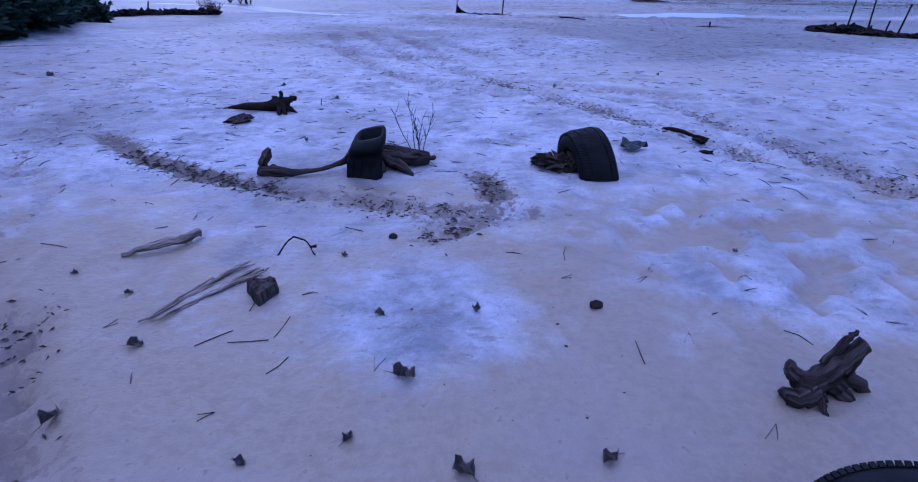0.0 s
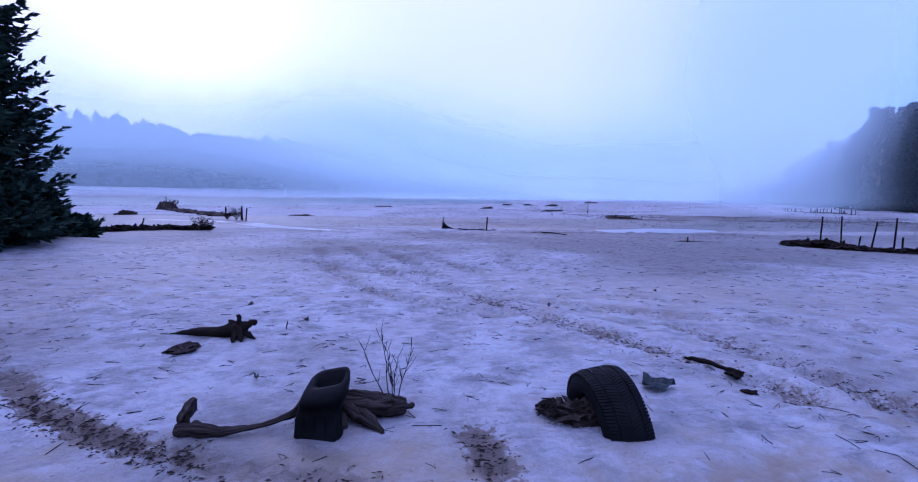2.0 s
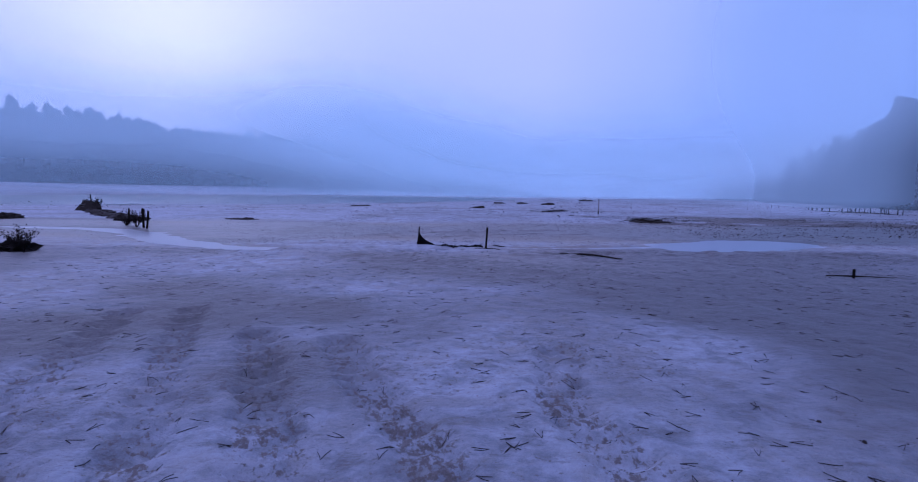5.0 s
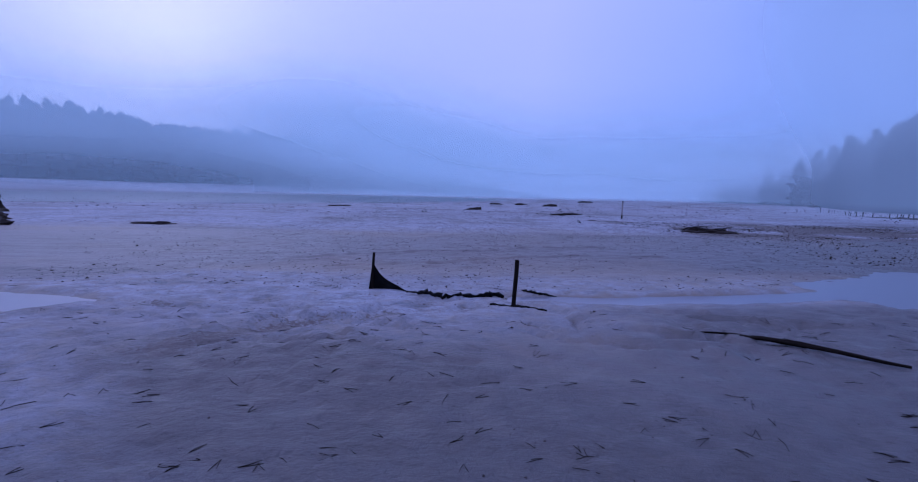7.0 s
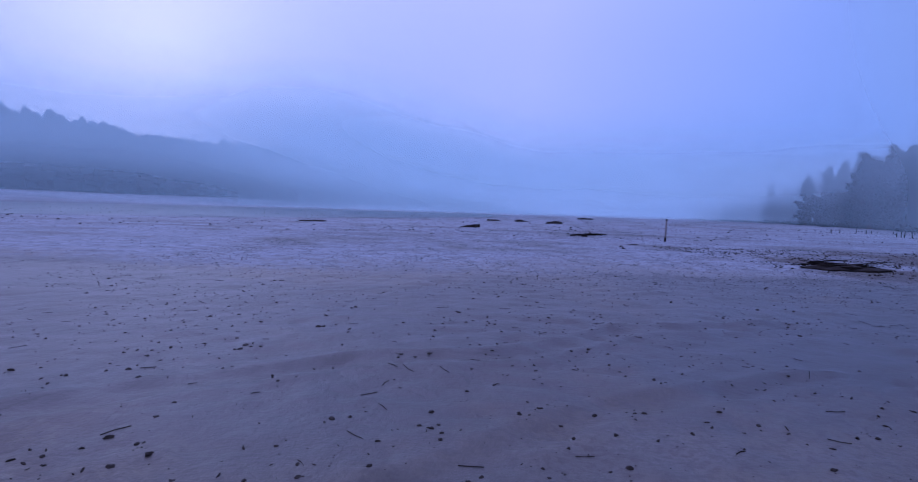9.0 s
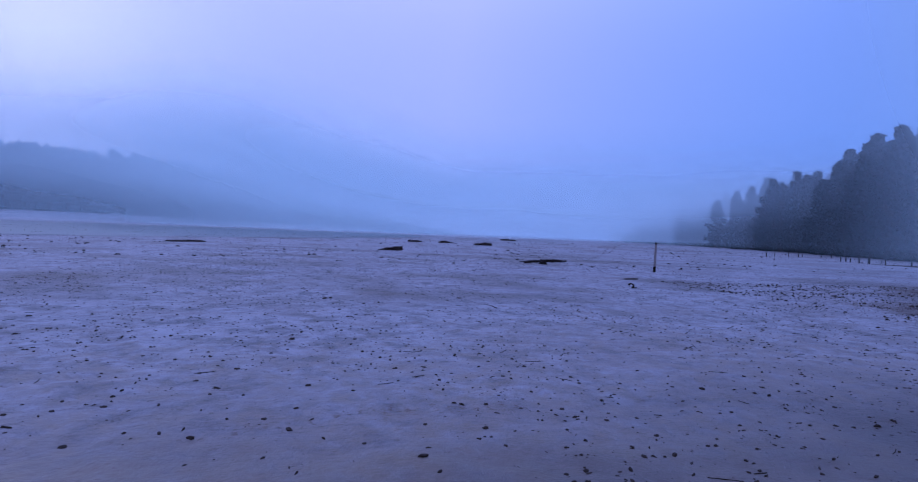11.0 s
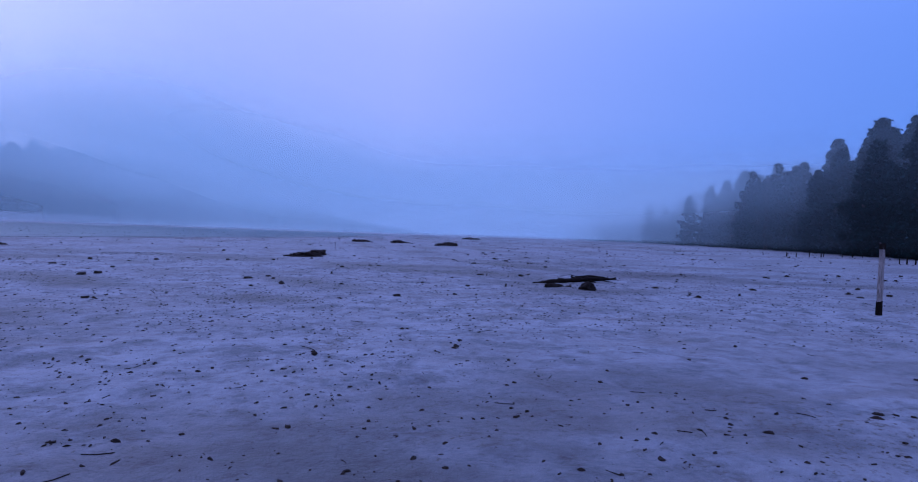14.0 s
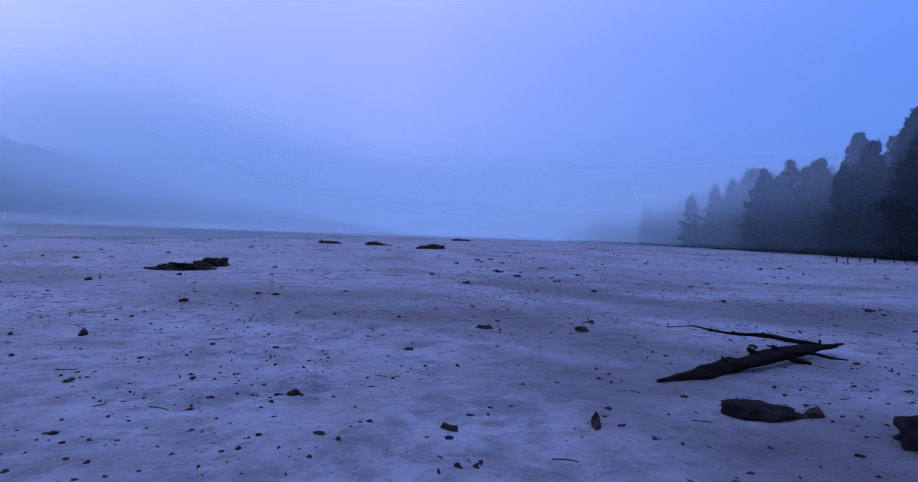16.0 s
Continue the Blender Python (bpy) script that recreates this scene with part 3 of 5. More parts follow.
# one more sheet, added to pale the eastern woods seen from early in the path
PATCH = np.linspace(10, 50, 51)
lay_haze([(x, 42 + 0.05 * x) for x in PATCH], 0.6 * smooth(13, 25, PATCH) * (0.06 + 0.94 * smooth(34, 26, PATCH)) * smooth(50, 46, PATCH), 0.75 + 0 * PATCH)


# ---- trees ----
def spruce_meshes(h, r, whorls, seed):
    rng = random.Random(seed)
    trunk, crown = MB(), MB()
    trunk.tube([(0, 0, -0.2), (0.02, 0, h * 0.4), (0, 0.02, h * 0.75), (0, 0, h)], [0.028 * h ** 0.9, 0.018 * h ** 0.9, 0.009 * h ** 0.9, 0.01], 8, 0.1)
    for w in range(whorls):
        f = w / whorls
        z = h * (0.03 + 0.96 * f ** 0.92)
        ln = r * (1 - f) ** 0.8 * rng.uniform(0.8, 1.15) + 0.08
        for b in range(rng.randint(6, 8)):
            a = rng.uniform(0, 6.28)
            L = ln * rng.uniform(0.65, 1.1)
            rise, droop = rng.uniform(0.0, 0.6), rng.uniform(0.15, 0.45)
            z = h * (0.03 + 0.96 * min(1.0, (w + rng.uniform(-0.8, 0.8)) / whorls if w else 0.01) ** 0.92) if w < whorls - 3 else z
            steps = max(4, int(L / 0.11))
            side = Vector((-math.sin(a), math.cos(a), 0))
            for s in range(1, steps + 1):
                t = s / steps
                c = Vector((math.cos(a) * L * t, math.sin(a) * L * t, z + L * (rise * t - droop * t * t + 0.28 * t ** 4)))
                ahead = Vector((math.cos(a), math.sin(a), rise - 2 * droop * t + 0.9 * t ** 3)).normalized()
                wd = 0.27 * (1 - 0.5 * t) * min(1, 0.4 + L) + 0.05
                for sg in (-1, 1):
                    for q in range(3):
                        d = (side * sg * rng.uniform(0.5, 1.1) + ahead * rng.uniform(0.5, 1.1) + Vector((0, 0, rng.uniform(-0.55, 0.35)))).normalized()
                        tip = c + d * wd * rng.uniform(0.7, 1.5)
                        wv = d.cross(Vector((rng.uniform(-1, 1), rng.uniform(-1, 1), rng.uniform(-1, 1)))).normalized() * 0.034
                        m = (c + tip) / 2
                        crown.add([c - wv * 0.5, m - wv, tip, m + wv], [(0, 1, 2, 3)])
                if s == steps:
                    tip = c + ahead * 0.16
                    wv = side * 0.03
                    crown.add([c - wv, tip, c + wv], [(0, 1, 2)])
    return trunk, crown


def tree(name, meshes, mats, label, at, rz=0.0, scale=1.0, group=""):
    e = thing(name, label, "tree", at, rz, group)
    for key, me, mat in zip(("trunk", "crown"), meshes, mats):
        ob = new(key, me.mesh(key, mat) if isinstance(me, MB) else me)
        ob.parent = e
        ob.scale = (scale, scale, scale)
    return e


tree("spruce_tree", spruce_meshes(10.0, 1.85, 175, 4), (BARK, SPRUCE), "dark green spruce with drooping boughs on the shore bank", (-9.6, 13.3, 0.25))
tree("spruce_tree", spruce_meshes(9.0, 2.1, 95, 9), (BARK, SPRUCE), "dark green spruce behind the larger shore spruce", (-12.2, 11.2, 0.2))


def broad_meshes(h, r, seed, clumps=130, leaves=95, base=0.02):
    """A rounded tree: trunk, limbs and many small leaf clumps."""
    rng = random.Random(seed)
    trunk, crown = MB(), MB()
    trunk.tube([(0, 0, -0.3), (0.1, 0, h * 0.3), (0, 0.15, h * 0.65), (0, 0, h * 0.92)], [0.03 * h ** 0.8, 0.024 * h ** 0.8, 0.014 * h ** 0.8, 0.02], 7, 0.15)
    for c in range(clumps):
        f = rng.random() ** 0.85
        z = h * (base + (0.99 - base) * f)
        prof = r * (0.35 + 0.85 * math.sin(math.pi * min(1, 0.22 + 0.7 * f)) ** 1.3) * (1 - 0.75 * f ** 3)
        a = rng.uniform(0, 6.28)
        d = prof * math.sqrt(rng.random()) * (0.72 + 0.42 * noise.noise(Vector((math.cos(a) * 1.3, math.sin(a) * 1.3, f * 5 + seed))) + rng.uniform(0, 0.3))
        ctr = Vector((math.cos(a) * d, math.sin(a) * d, z))
        trunk.tube([(0, 0, max(0.1, z - d * 0.6)), ctr * 0.5 + Vector((0, 0, z * 0.5 - d * 0.1)), ctr], [0.05, 0.035, 0.012], 4, 0, caps=False)
        cr = rng.uniform(0.4, 0.95) * r * 0.32 * (1.15 - 0.6 * f)
        for k in range(leaves):
            v = Vector((rng.gauss(0, 1), rng.gauss(0, 1), rng.gauss(0, 0.7)))
            p = ctr + v * cr * 0.52
            s = rng.uniform(0.14, 0.36)
            n = Vector((rng.uniform(-1, 1), rng.uniform(-1, 1), rng.uniform(-0.3, 1))).normalized()
            u = n.orthogonal().normalized() * s
            w = n.cross(u).normalized() * s * rng.uniform(0.5, 1)
            crown.add([p - u, p - w * 0.8, p + u, p + w], [(0, 1, 2, 3)])
    return trunk, crown


def as_meshes(pair, mats):
    return [m.mesh(k, mat) for m, k, mat in zip(pair, ("trunk", "crown"), mats)]


KINDS = [as_meshes(broad_meshes(h, r, s, 200, 80), (BARK, LEAFY)) for h, r, s in ((14.0, 3.1, 21), (16.0, 2.8, 22), (12.5, 2.9, 24))]
KINDS += [as_meshes(spruce_meshes(h, r, w, s), (BARK, LEAFY)) for h, r, w, s in ((15.0, 3.4, 62, 31), (13.5, 3.0, 56, 33))]
rng = random.Random(77)
EDGE = [p for a, b in zip(SHORE, SHORE[1:]) for p in (a, ((2 * a[0] + b[0]) / 3, (2 * a[1] + b[1]) / 3), ((a[0] + 2 * b[0]) / 3, (a[1] + 2 * b[1]) / 3))]
for i, (x, y) in enumerate(EDGE):
    for row in range(5 if y < 92 else 4):
        px, py = x + row * 3.4 + rng.uniform(-1.5, 1.5), y - row * 1.6 + rng.uniform(-2, 2)
        k = rng.choice((0, 1, 2, 0, 1, 2, 0, 1, 3, 4))
        s = rng.uniform(0.72, 1.0) * (1.0 if py < 100 else 1.0 - 0.003 * (py - 100)) * (0.82 + 0.08 * min(row, 3))
        tree("shore_tree", KINDS[k], (BARK, LEAFY), "dark tree at the edge of the misty woods", (px, py, gz(px, py) - 0.1), rng.uniform(0, 360), s, "woods on the shore")


def far_woods():
    """The misty woods on the far side, as one mass of simple crowns."""
    mb = MB()
    r2 = random.Random(5)
    line = [(-205, 40), (-200, 120), (-185, 190), (-165, 245), (-140, 285), (-105, 315), (-60, 335), (0, 350), (60, 352)]
    for (ax, ay), (bx, by) in zip(line, line[1:]):
        n = int(math.hypot(bx - ax, by - ay) / 3.2)
        for i in range(n):
            for row in range(5):
                t = (i + r2.random()) / n
                nx, ny = -(by - ay), bx - ax
                ln = math.hypot(nx, ny)
                x = ax + (bx - ax) * t + nx / ln * row * 7 + r2.uniform(-2, 2)
                y = ay + (by - ay) * t + ny / ln * row * 7 + r2.uniform(-2, 2)
                z = float(ground_at(np.array([x]), np.array([y]))[0][0]) - 0.5
                h = r2.uniform(25, 31) * float(0.08 + 0.92 * smooth(75, -115, x))
                h *= 1.0 + 0.16 * math.exp(-((x + 168) / 22) ** 2)
                for c in range(9):
                    f = c / 9
                    rr = (1 - f) ** 0.7 * h * 0.16 + 1.1
                    a = r2.uniform(0, 6.28)
                    mb.lump((x + math.cos(a) * rr * 0.5, y + math.sin(a) * rr * 0.5, z + h * (0.1 + 0.88 * f)), (rr, rr, h * 0.09), r2, 5, 3, 0.8, 2.5)
    single("far_woods", mb, LEAFY, "misty belt of tall trees on the far shore", "woods", kind="stuff")


far_woods()


# ---- tyres ----
def tyre(label, at, rz, lean, radius=0.32, width=0.225, tilt=0.0):
    """A car tyre: carcass with hollow inside, and tread blocks. Axis along local x."""
    e = new("tyre")
    e.empty_display_size = 0.1
    e.matrix_world = pose(*at, tilt, lean, rz)
    tagged(e, label, "tyre")
    hw, rim = width / 2, radius * 0.60
    prof = [(-hw * 0.70, rim), (-hw * 0.92, rim + 0.02), (-hw * 1.04, rim + 0.055), (-hw * 0.98, radius - 0.045), (-hw * 0.80, radius - 0.012), (-hw * 0.4, radius),
            (hw * 0.4, radius), (hw * 0.80, radius - 0.012), (hw * 0.98, radius - 0.045), (hw * 1.04, rim + 0.055), (hw * 0.92, rim + 0.02), (hw * 0.70, rim),
            (hw * 0.78, rim + 0.03), (hw * 0.84, rim + 0.06), (hw * 0.6, radius - 0.03), (-hw * 0.6, radius - 0.03), (-hw * 0.84, rim + 0.06), (-hw * 0.78, rim + 0.03)]
    n, m, mb = 56, len(prof), MB()
    for k in range(n):
        a = 2 * math.pi * k / n
        mb.v += [(x, r * math.cos(a), r * math.sin(a)) for x, r in prof]
    mb.f = [(k * m + i, k * m + (i + 1) % m, ((k + 1) % n) * m + (i + 1) % m, ((k + 1) % n) * m + i) for k in range(n) for i in range(m)]
    part("carcass", mb, RUBBER, e, smooth=True)
    tb = MB()
    for k in range(112):
        for j, (x0, x1, sk) in enumerate(((-0.9, -0.54, 0.9), (-0.48, -0.04, 1.1), (0.04, 0.48, -1.1), (0.54, 0.9, -0.9))):
            a0 = 2 * math.pi * (k + (0.5 if j % 2 else 0)) / 112
            da = 2 * math.pi / 112 * 0.38
            vs = []
            for r in (radius - 0.012, radius + 0.003):
                for x, s in ((x0, -1), (x1, -1), (x1, 1), (x0, 1)):
                    drop = 0.011 if abs(x) > 0.6 else 0.0
                    a = a0 + s * da + sk * (x - x0) * 0.12
                    vs.append((x * hw, (r - drop) * math.cos(a), (r - drop) * math.sin(a)))
            tb.add(vs, [(4, 5, 6, 7), (0, 1, 5, 4), (1, 2, 6, 5), (2, 3, 7, 6), (3, 0, 4, 7)])
    part("tread", tb, RUBBER, e, "worn rubber tread blocks")
    return e


tyre("black car tyre half sunk upright in frosted sand", (1.665, 5.285, -0.055), 11, -9, 0.305, 0.238)
tyre("black car tyre lying tilted on damp sand beside a stump", (1.83, 2.35, 0.10), 20, 76, 0.31, 0.2)


def folded_tyre():
    """A tyre carcass bent double, standing on end, with its hollow top open."""
    e = thing("folded_tyre", "folded black tyre carcass standing on end beside a root", "tyre", (0.228, 5.0, 0))
    mb = MB()

    def ring(cx, cy, z, w, d, tx=0.0, ty=0.0):
        out = []
        for k in range(28):
            a = 2 * math.pi * k / 28
            c, s = math.cos(a), math.sin(a)
            x = math.copysign(abs(c) ** 0.45, c) * w / 2
            y = math.copysign(abs(s) ** 0.55, s) * d / 2
            out.append((cx + x, cy + y, z + x * tx + y * ty))
        return out

    rows = [(0, 0, -0.06, 0.215, 0.12, 0, 0), (0, 0, 0.005, 0.225, 0.125, 0, 0), (0.0, 0, 0.06, 0.212, 0.115, 0, 0), (0.003, 0.005, 0.115, 0.206, 0.11, 0, 0), (0.012, 0.01, 0.15, 0.198, 0.12, 0.1, 0),
            (0.016, 0.012, 0.160, 0.212, 0.15, 0.1, 0), (0.022, 0.02, 0.185, 0.218, 0.18, 0.12, 0.08), (0.030, 0.03, 0.22, 0.212, 0.19, 0.15, 0.18), (0.038, 0.04, 0.248, 0.195, 0.175, 0.18, 0.28),
            (0.044, 0.045, 0.262, 0.172, 0.15, 0.2, 0.32), (0.045, 0.048, 0.258, 0.138, 0.11, 0.2, 0.32), (0.043, 0.045, 0.225, 0.125, 0.095, 0.18, 0.25), (0.04, 0.04, 0.18, 0.11, 0.08, 0.1, 0.1)]
    for r in rows:
        mb.v += ring(*r)
    mb.f = [(i * 28 + k, i * 28 + (k + 1) % 28, (i + 1) * 28 + (k + 1) % 28, (i + 1) * 28 + k) for i in range(len(rows) - 1) for k in range(28)]
    mb.f.append(tuple((len(rows) - 1) * 28 + k for k in range(28)))
    part("carcass", mb, RUBBER, e, smooth=True)
    for i in range(4):
        tb = MB()
        x = -0.075 + 0.05 * i
        zs = [-0.02 + 0.014 * j for j in range(10)]
        for z in zs:
            tb.v += [(x - 0.021, -0.05, z), (x - 0.019, -0.0625 + 0.02 * max(0, z - 0.05), z), (x + 0.019, -0.0625 + 0.02 * max(0, z - 0.05), z), (x + 0.021, -0.05, z)]
        tb.f = [(4 * j + k, 4 * j + k + 1, 4 * j + k + 5, 4 * j + k + 4) for j in range(9) for k in range(3)]
        part("tread_rib", tb, RUBBER, e)


folded_tyre()


# ---- driftwood ----
def bent(pts, radii, n=10, sub=5, wob=0.01, seed=1):
    """A smooth path through the points, with small random bends."""
    r = random.Random(seed)
    V = [Vector(p) for p in pts]
    V = [V[0] * 2 - V[1]] + V + [V[-1] * 2 - V[-2]]
    P, R = [], []
    for i in range(1, len(V) - 2):
        a, b, c, d = V[i - 1:i + 3]
        for k in range(sub):
            t = k / sub
            p = 0.5 * (2 * b + (c - a) * t + (2 * a - 5 * b + 4 * c - d) * t * t + (3 * b - a - 3 * c + d) * t ** 3)
            P.append(p + Vector((r.uniform(-1, 1), r.uniform(-1, 1), r.uniform(-1, 1))) * wob * 0.5)
            R.append((radii[i - 1] * (1 - t) + radii[i] * t) * r.uniform(0.92, 1.08))
    P.append(V[-2])
    R.append(radii[-1])
    return P, R


def wood(name, label, category, pieces, mat, at=(0, 0, 0), rough=0.4, sides=13, wob=0.008, group="", names=()):
    """A thing of one or more bent tapered pieces; each piece after the first is a part of its own."""
    e = thing(name, label, category, at, 0, group)
    for i, (pts, radii) in enumerate(pieces):
        mb = MB()
        P, R = bent(pts, radii, sides, 5, wob if max(radii) > 0.012 else wob * 0.5, i + 3)
        mb.tube(P, R, sides, rough)
        part(names[i] if i < len(names) else ("stem" if i == 0 else "branch"), mb, mat, e, smooth=True)
    return e


wood("driftwood_root", "dark weathered root with a broken upright stub half buried in sand", "driftwood", [
    (((-0.42, 4.97, 0.03), (-0.33, 4.95, 0.035), (-0.2, 4.97, 0.025), (-0.05, 5.03, 0.03), (0.08, 5.09, 0.07), (0.17, 5.13, 0.15), (0.22, 5.16, 0.19)), (0.032, 0.036, 0.02, 0.012, 0.022, 0.04, 0.03)),
    (((-0.40, 4.98, 0.0), (-0.41, 4.98, 0.07), (-0.385, 5.0, 0.12), (-0.36, 5.01, 0.165)), (0.032, 0.03, 0.032, 0.012)),
], DRIFT, names=("root", "stub"))
wood("stump", "dark gnarled stump with torn roots behind a folded tyre", "stump", [
    (((0.22, 5.2, 0.1), (0.34, 5.2, 0.075), (0.46, 5.24, 0.05), (0.6, 5.3, 0.03)), (0.045, 0.062, 0.06, 0.05)),
    (((0.34, 5.17, 0.06), (0.44, 5.1, 0.035), (0.53, 5.03, 0.0)), (0.045, 0.036, 0.008)),
    (((0.28, 5.22, 0.12), (0.42, 5.26, 0.09), (0.54, 5.33, 0.045)), (0.03, 0.034, 0.03)),
    (((0.52, 5.25, 0.05), (0.6, 5.24, 0.05), (0.65, 5.29, 0.04)), (0.038, 0.024, 0.01)),
    (((0.25, 5.16, 0.05), (0.3, 5.1, 0.03), (0.33, 5.06, 0.0)), (0.05, 0.04, 0.02)),
], DRIFT, rough=0.5, names=("trunk", "root", "root", "root", "root"))


def twig_bush(name, label, at, stems, height, spread, seed, mat=DARKWOOD, thick=0.004, buds=3):
    """Bare twigs that fork upwards; each stem with its side twigs is a part."""
    r = random.Random(seed)
    e = thing(name, label, "bush", at)
    for s in range(stems):
        mb = MB()
        a = 2 * math.pi * (s + r.random() * 0.6) / stems
        tilt = r.uniform(0.15, 1.0) * spread
        p, d = Vector((math.cos(a) * 0.02, math.sin(a) * 0.02, -0.01)), Vector((math.cos(a) * tilt, math.sin(a) * tilt, 1)).normalized()
        pts, L = [p.copy()], height * r.uniform(0.65, 1.05)
        for i in range(7):
            d = (d + Vector((r.uniform(-0.22, 0.22), r.uniform(-0.22, 0.22), 0.05))).normalized()
            p = p + d * L / 7
            pts.append(p.copy())
            if i > 1:
                for q in range(r.randint(1, buds)):
                    sd = (d + Vector((r.uniform(-1, 1), r.uniform(-1, 1), r.uniform(-0.1, 0.6))) * 0.8).normalized()
                    sl = L * r.uniform(0.08, 0.24)
                    mid = p + sd * sl * 0.5 + Vector((0, 0, sl * 0.08))
                    mb.tube([p, mid, p + sd * sl + Vector((0, 0, sl * 0.25))], [thick * 0.55, thick * 0.45, thick * 0.3], 4, 0)
        mb.tube(pts, [thick * (1 - 0.09 * i) for i in range(8)], 5, 0.2)
        part("twig", mb, mat, e)
    return e


twig_bush("bare_shrub", "bare leafless shrub twigs growing behind a dark stump", (0.535, 5.33, 0.02), 6, 0.40, 0.55, 12, thick=0.0036)

wood("driftwood_log", "dark tapered driftwood log with a splayed root end", "driftwood", [
    (((-1.43, 6.72, 0.02), (-1.2, 6.71, 0.045), (-1.0, 6.69, 0.06), (-0.84, 6.67, 0.075)), (0.008, 0.035, 0.05, 0.06)),
    (((-0.86, 6.66, 0.06), (-0.85, 6.66, 0.13), (-0.86, 6.66, 0.2)), (0.05, 0.022, 0.014)),
    (((-0.85, 6.66, 0.09), (-0.79, 6.68, 0.12), (-0.73, 6.7, 0.135)), (0.05, 0.028, 0.02)),
    (((-0.86, 6.66, 0.1), (-0.82, 6.6, 0.05), (-0.79, 6.55, 0.0)), (0.04, 0.022, 0.008)),
    (((-0.86, 6.65, 0.08), (-0.86, 6.58, 0.04), (-0.84, 6.52, 0.0)), (0.04, 0.02, 0.008)),
    (((-0.84, 6.66, 0.07), (-0.77, 6.66, 0.04), (-0.72, 6.64, 0.0)), (0.04, 0.02, 0.008)),
    (((-0.9, 6.68, 0.08), (-0.92, 6.7, 0.12), (-0.95, 6.72, 0.14)), (0.03, 0.025, 0.012)),
], DARKWOOD, rough=0.35, names=("trunk", "root", "root", "root", "root", "root", "root"))


def chunk(name, label, category, at, size, seed, mat, rough=0.5, seg=16, rings=11, rz=0.0, group="", freq=1.8):
    mb = MB()
    mb.lump((0, 0, size[2] * 0.45), size, random.Random(seed), seg, rings, rough, freq)
    return single(name, mb, mat, label, category, at, rz, group, smooth=mat is STONE)


chunk("bark_slab", "curled grey bark slab lying on frosted sand", "bark", (-1.12, 6.33, 0), (0.13, 0.06, 0.035), 3, DRIFT, 0.6, 12, 8, 50)
wood("bark_stick", "short rotten stick lying on damp sand", "stick", [(((-0.635, 3.85, 0.012), (-0.52, 3.94, 0.022), (-0.44, 4.0, 0.025), (-0.375, 4.065, 0.028)), (0.008, 0.018, 0.021, 0.017))], GREYWOOD, rough=0.5)
wood("split_wood", "pale split wood sliver lying on damp sand", "wood", [
    (((-0.27, 3.355, 0.006), (-0.15, 3.58, 0.012), (-0.11, 3.68, 0.014), (-0.045, 3.82, 0.012)), (0.003, 0.008, 0.009, 0.003)),
    (((-0.21, 3.47, 0.014), (-0.13, 3.66, 0.02)), (0.003, 0.007)),
    (((-0.25, 3.37, 0.006), (-0.16, 3.54, 0.01), (-0.1, 3.64, 0.006)), (0.002, 0.004, 0.002)),
    (((-0.12, 3.69, 0.014), (-0.07, 3.79, 0.012), (-0.04, 3.835, 0.008)), (0.005, 0.004, 0.001)),
    (((-0.1, 3.7, 0.018), (-0.06, 3.76, 0.016), (-0.015, 3.81, 0.006)), (0.004, 0.003, 0.001)),
], GREYWOOD, rough=0.8, group="split wood on the sand", names=("sliver", "splinter", "splinter", "splinter", "splinter"))
wood("split_wood", "grey split branch with torn fibres lying on damp sand", "wood", [
    (((-0.225, 3.36, 0.006), (-0.12, 3.5, 0.012), (-0.05, 3.61, 0.016), (0.045, 3.75, 0.014)), (0.003, 0.009, 0.012, 0.004)),
    (((-0.07, 3.59, 0.02), (0.0, 3.7, 0.026), (0.03, 3.755, 0.02)), (0.006, 0.005, 0.002)),
    (((-0.03, 3.67, 0.012), (0.0, 3.74, 0.012), (0.015, 3.78, 0.006)), (0.006, 0.005, 0.001)),
    (((-0.02, 3.645, 0.012), (0.035, 3.71, 0.01), (0.06, 3.77, 0.012)), (0.006, 0.005, 0.002)),
    (((-0.2, 3.39, 0.008), (-0.13, 3.47, 0.012), (-0.09, 3.5, 0.004)), (0.002, 0.004, 0.001)),
], GREYWOOD, rough=0.8, group="split wood on the sand", names=("sliver", "splinter", "splinter", "splinter", "splinter"))
wood("pale_stick", "long bleached pale stick lying on frosted sand", "stick", [(((-7.3, 10.95, 0.02), (-6.9, 11.16, 0.025), (-6.5, 11.38, 0.015)), (0.014, 0.018, 0.008))], BLEACHED)
wood("upright_twig", "short broken twig standing upright in frosted sand", "twig", [(((-0.6, 7.01, -0.01), (-0.597, 7.01, 0.03), (-0.59, 7.015, 0.07)), (0.006, 0.005, 0.004))], DARKWOOD, sides=6, wob=0.003)


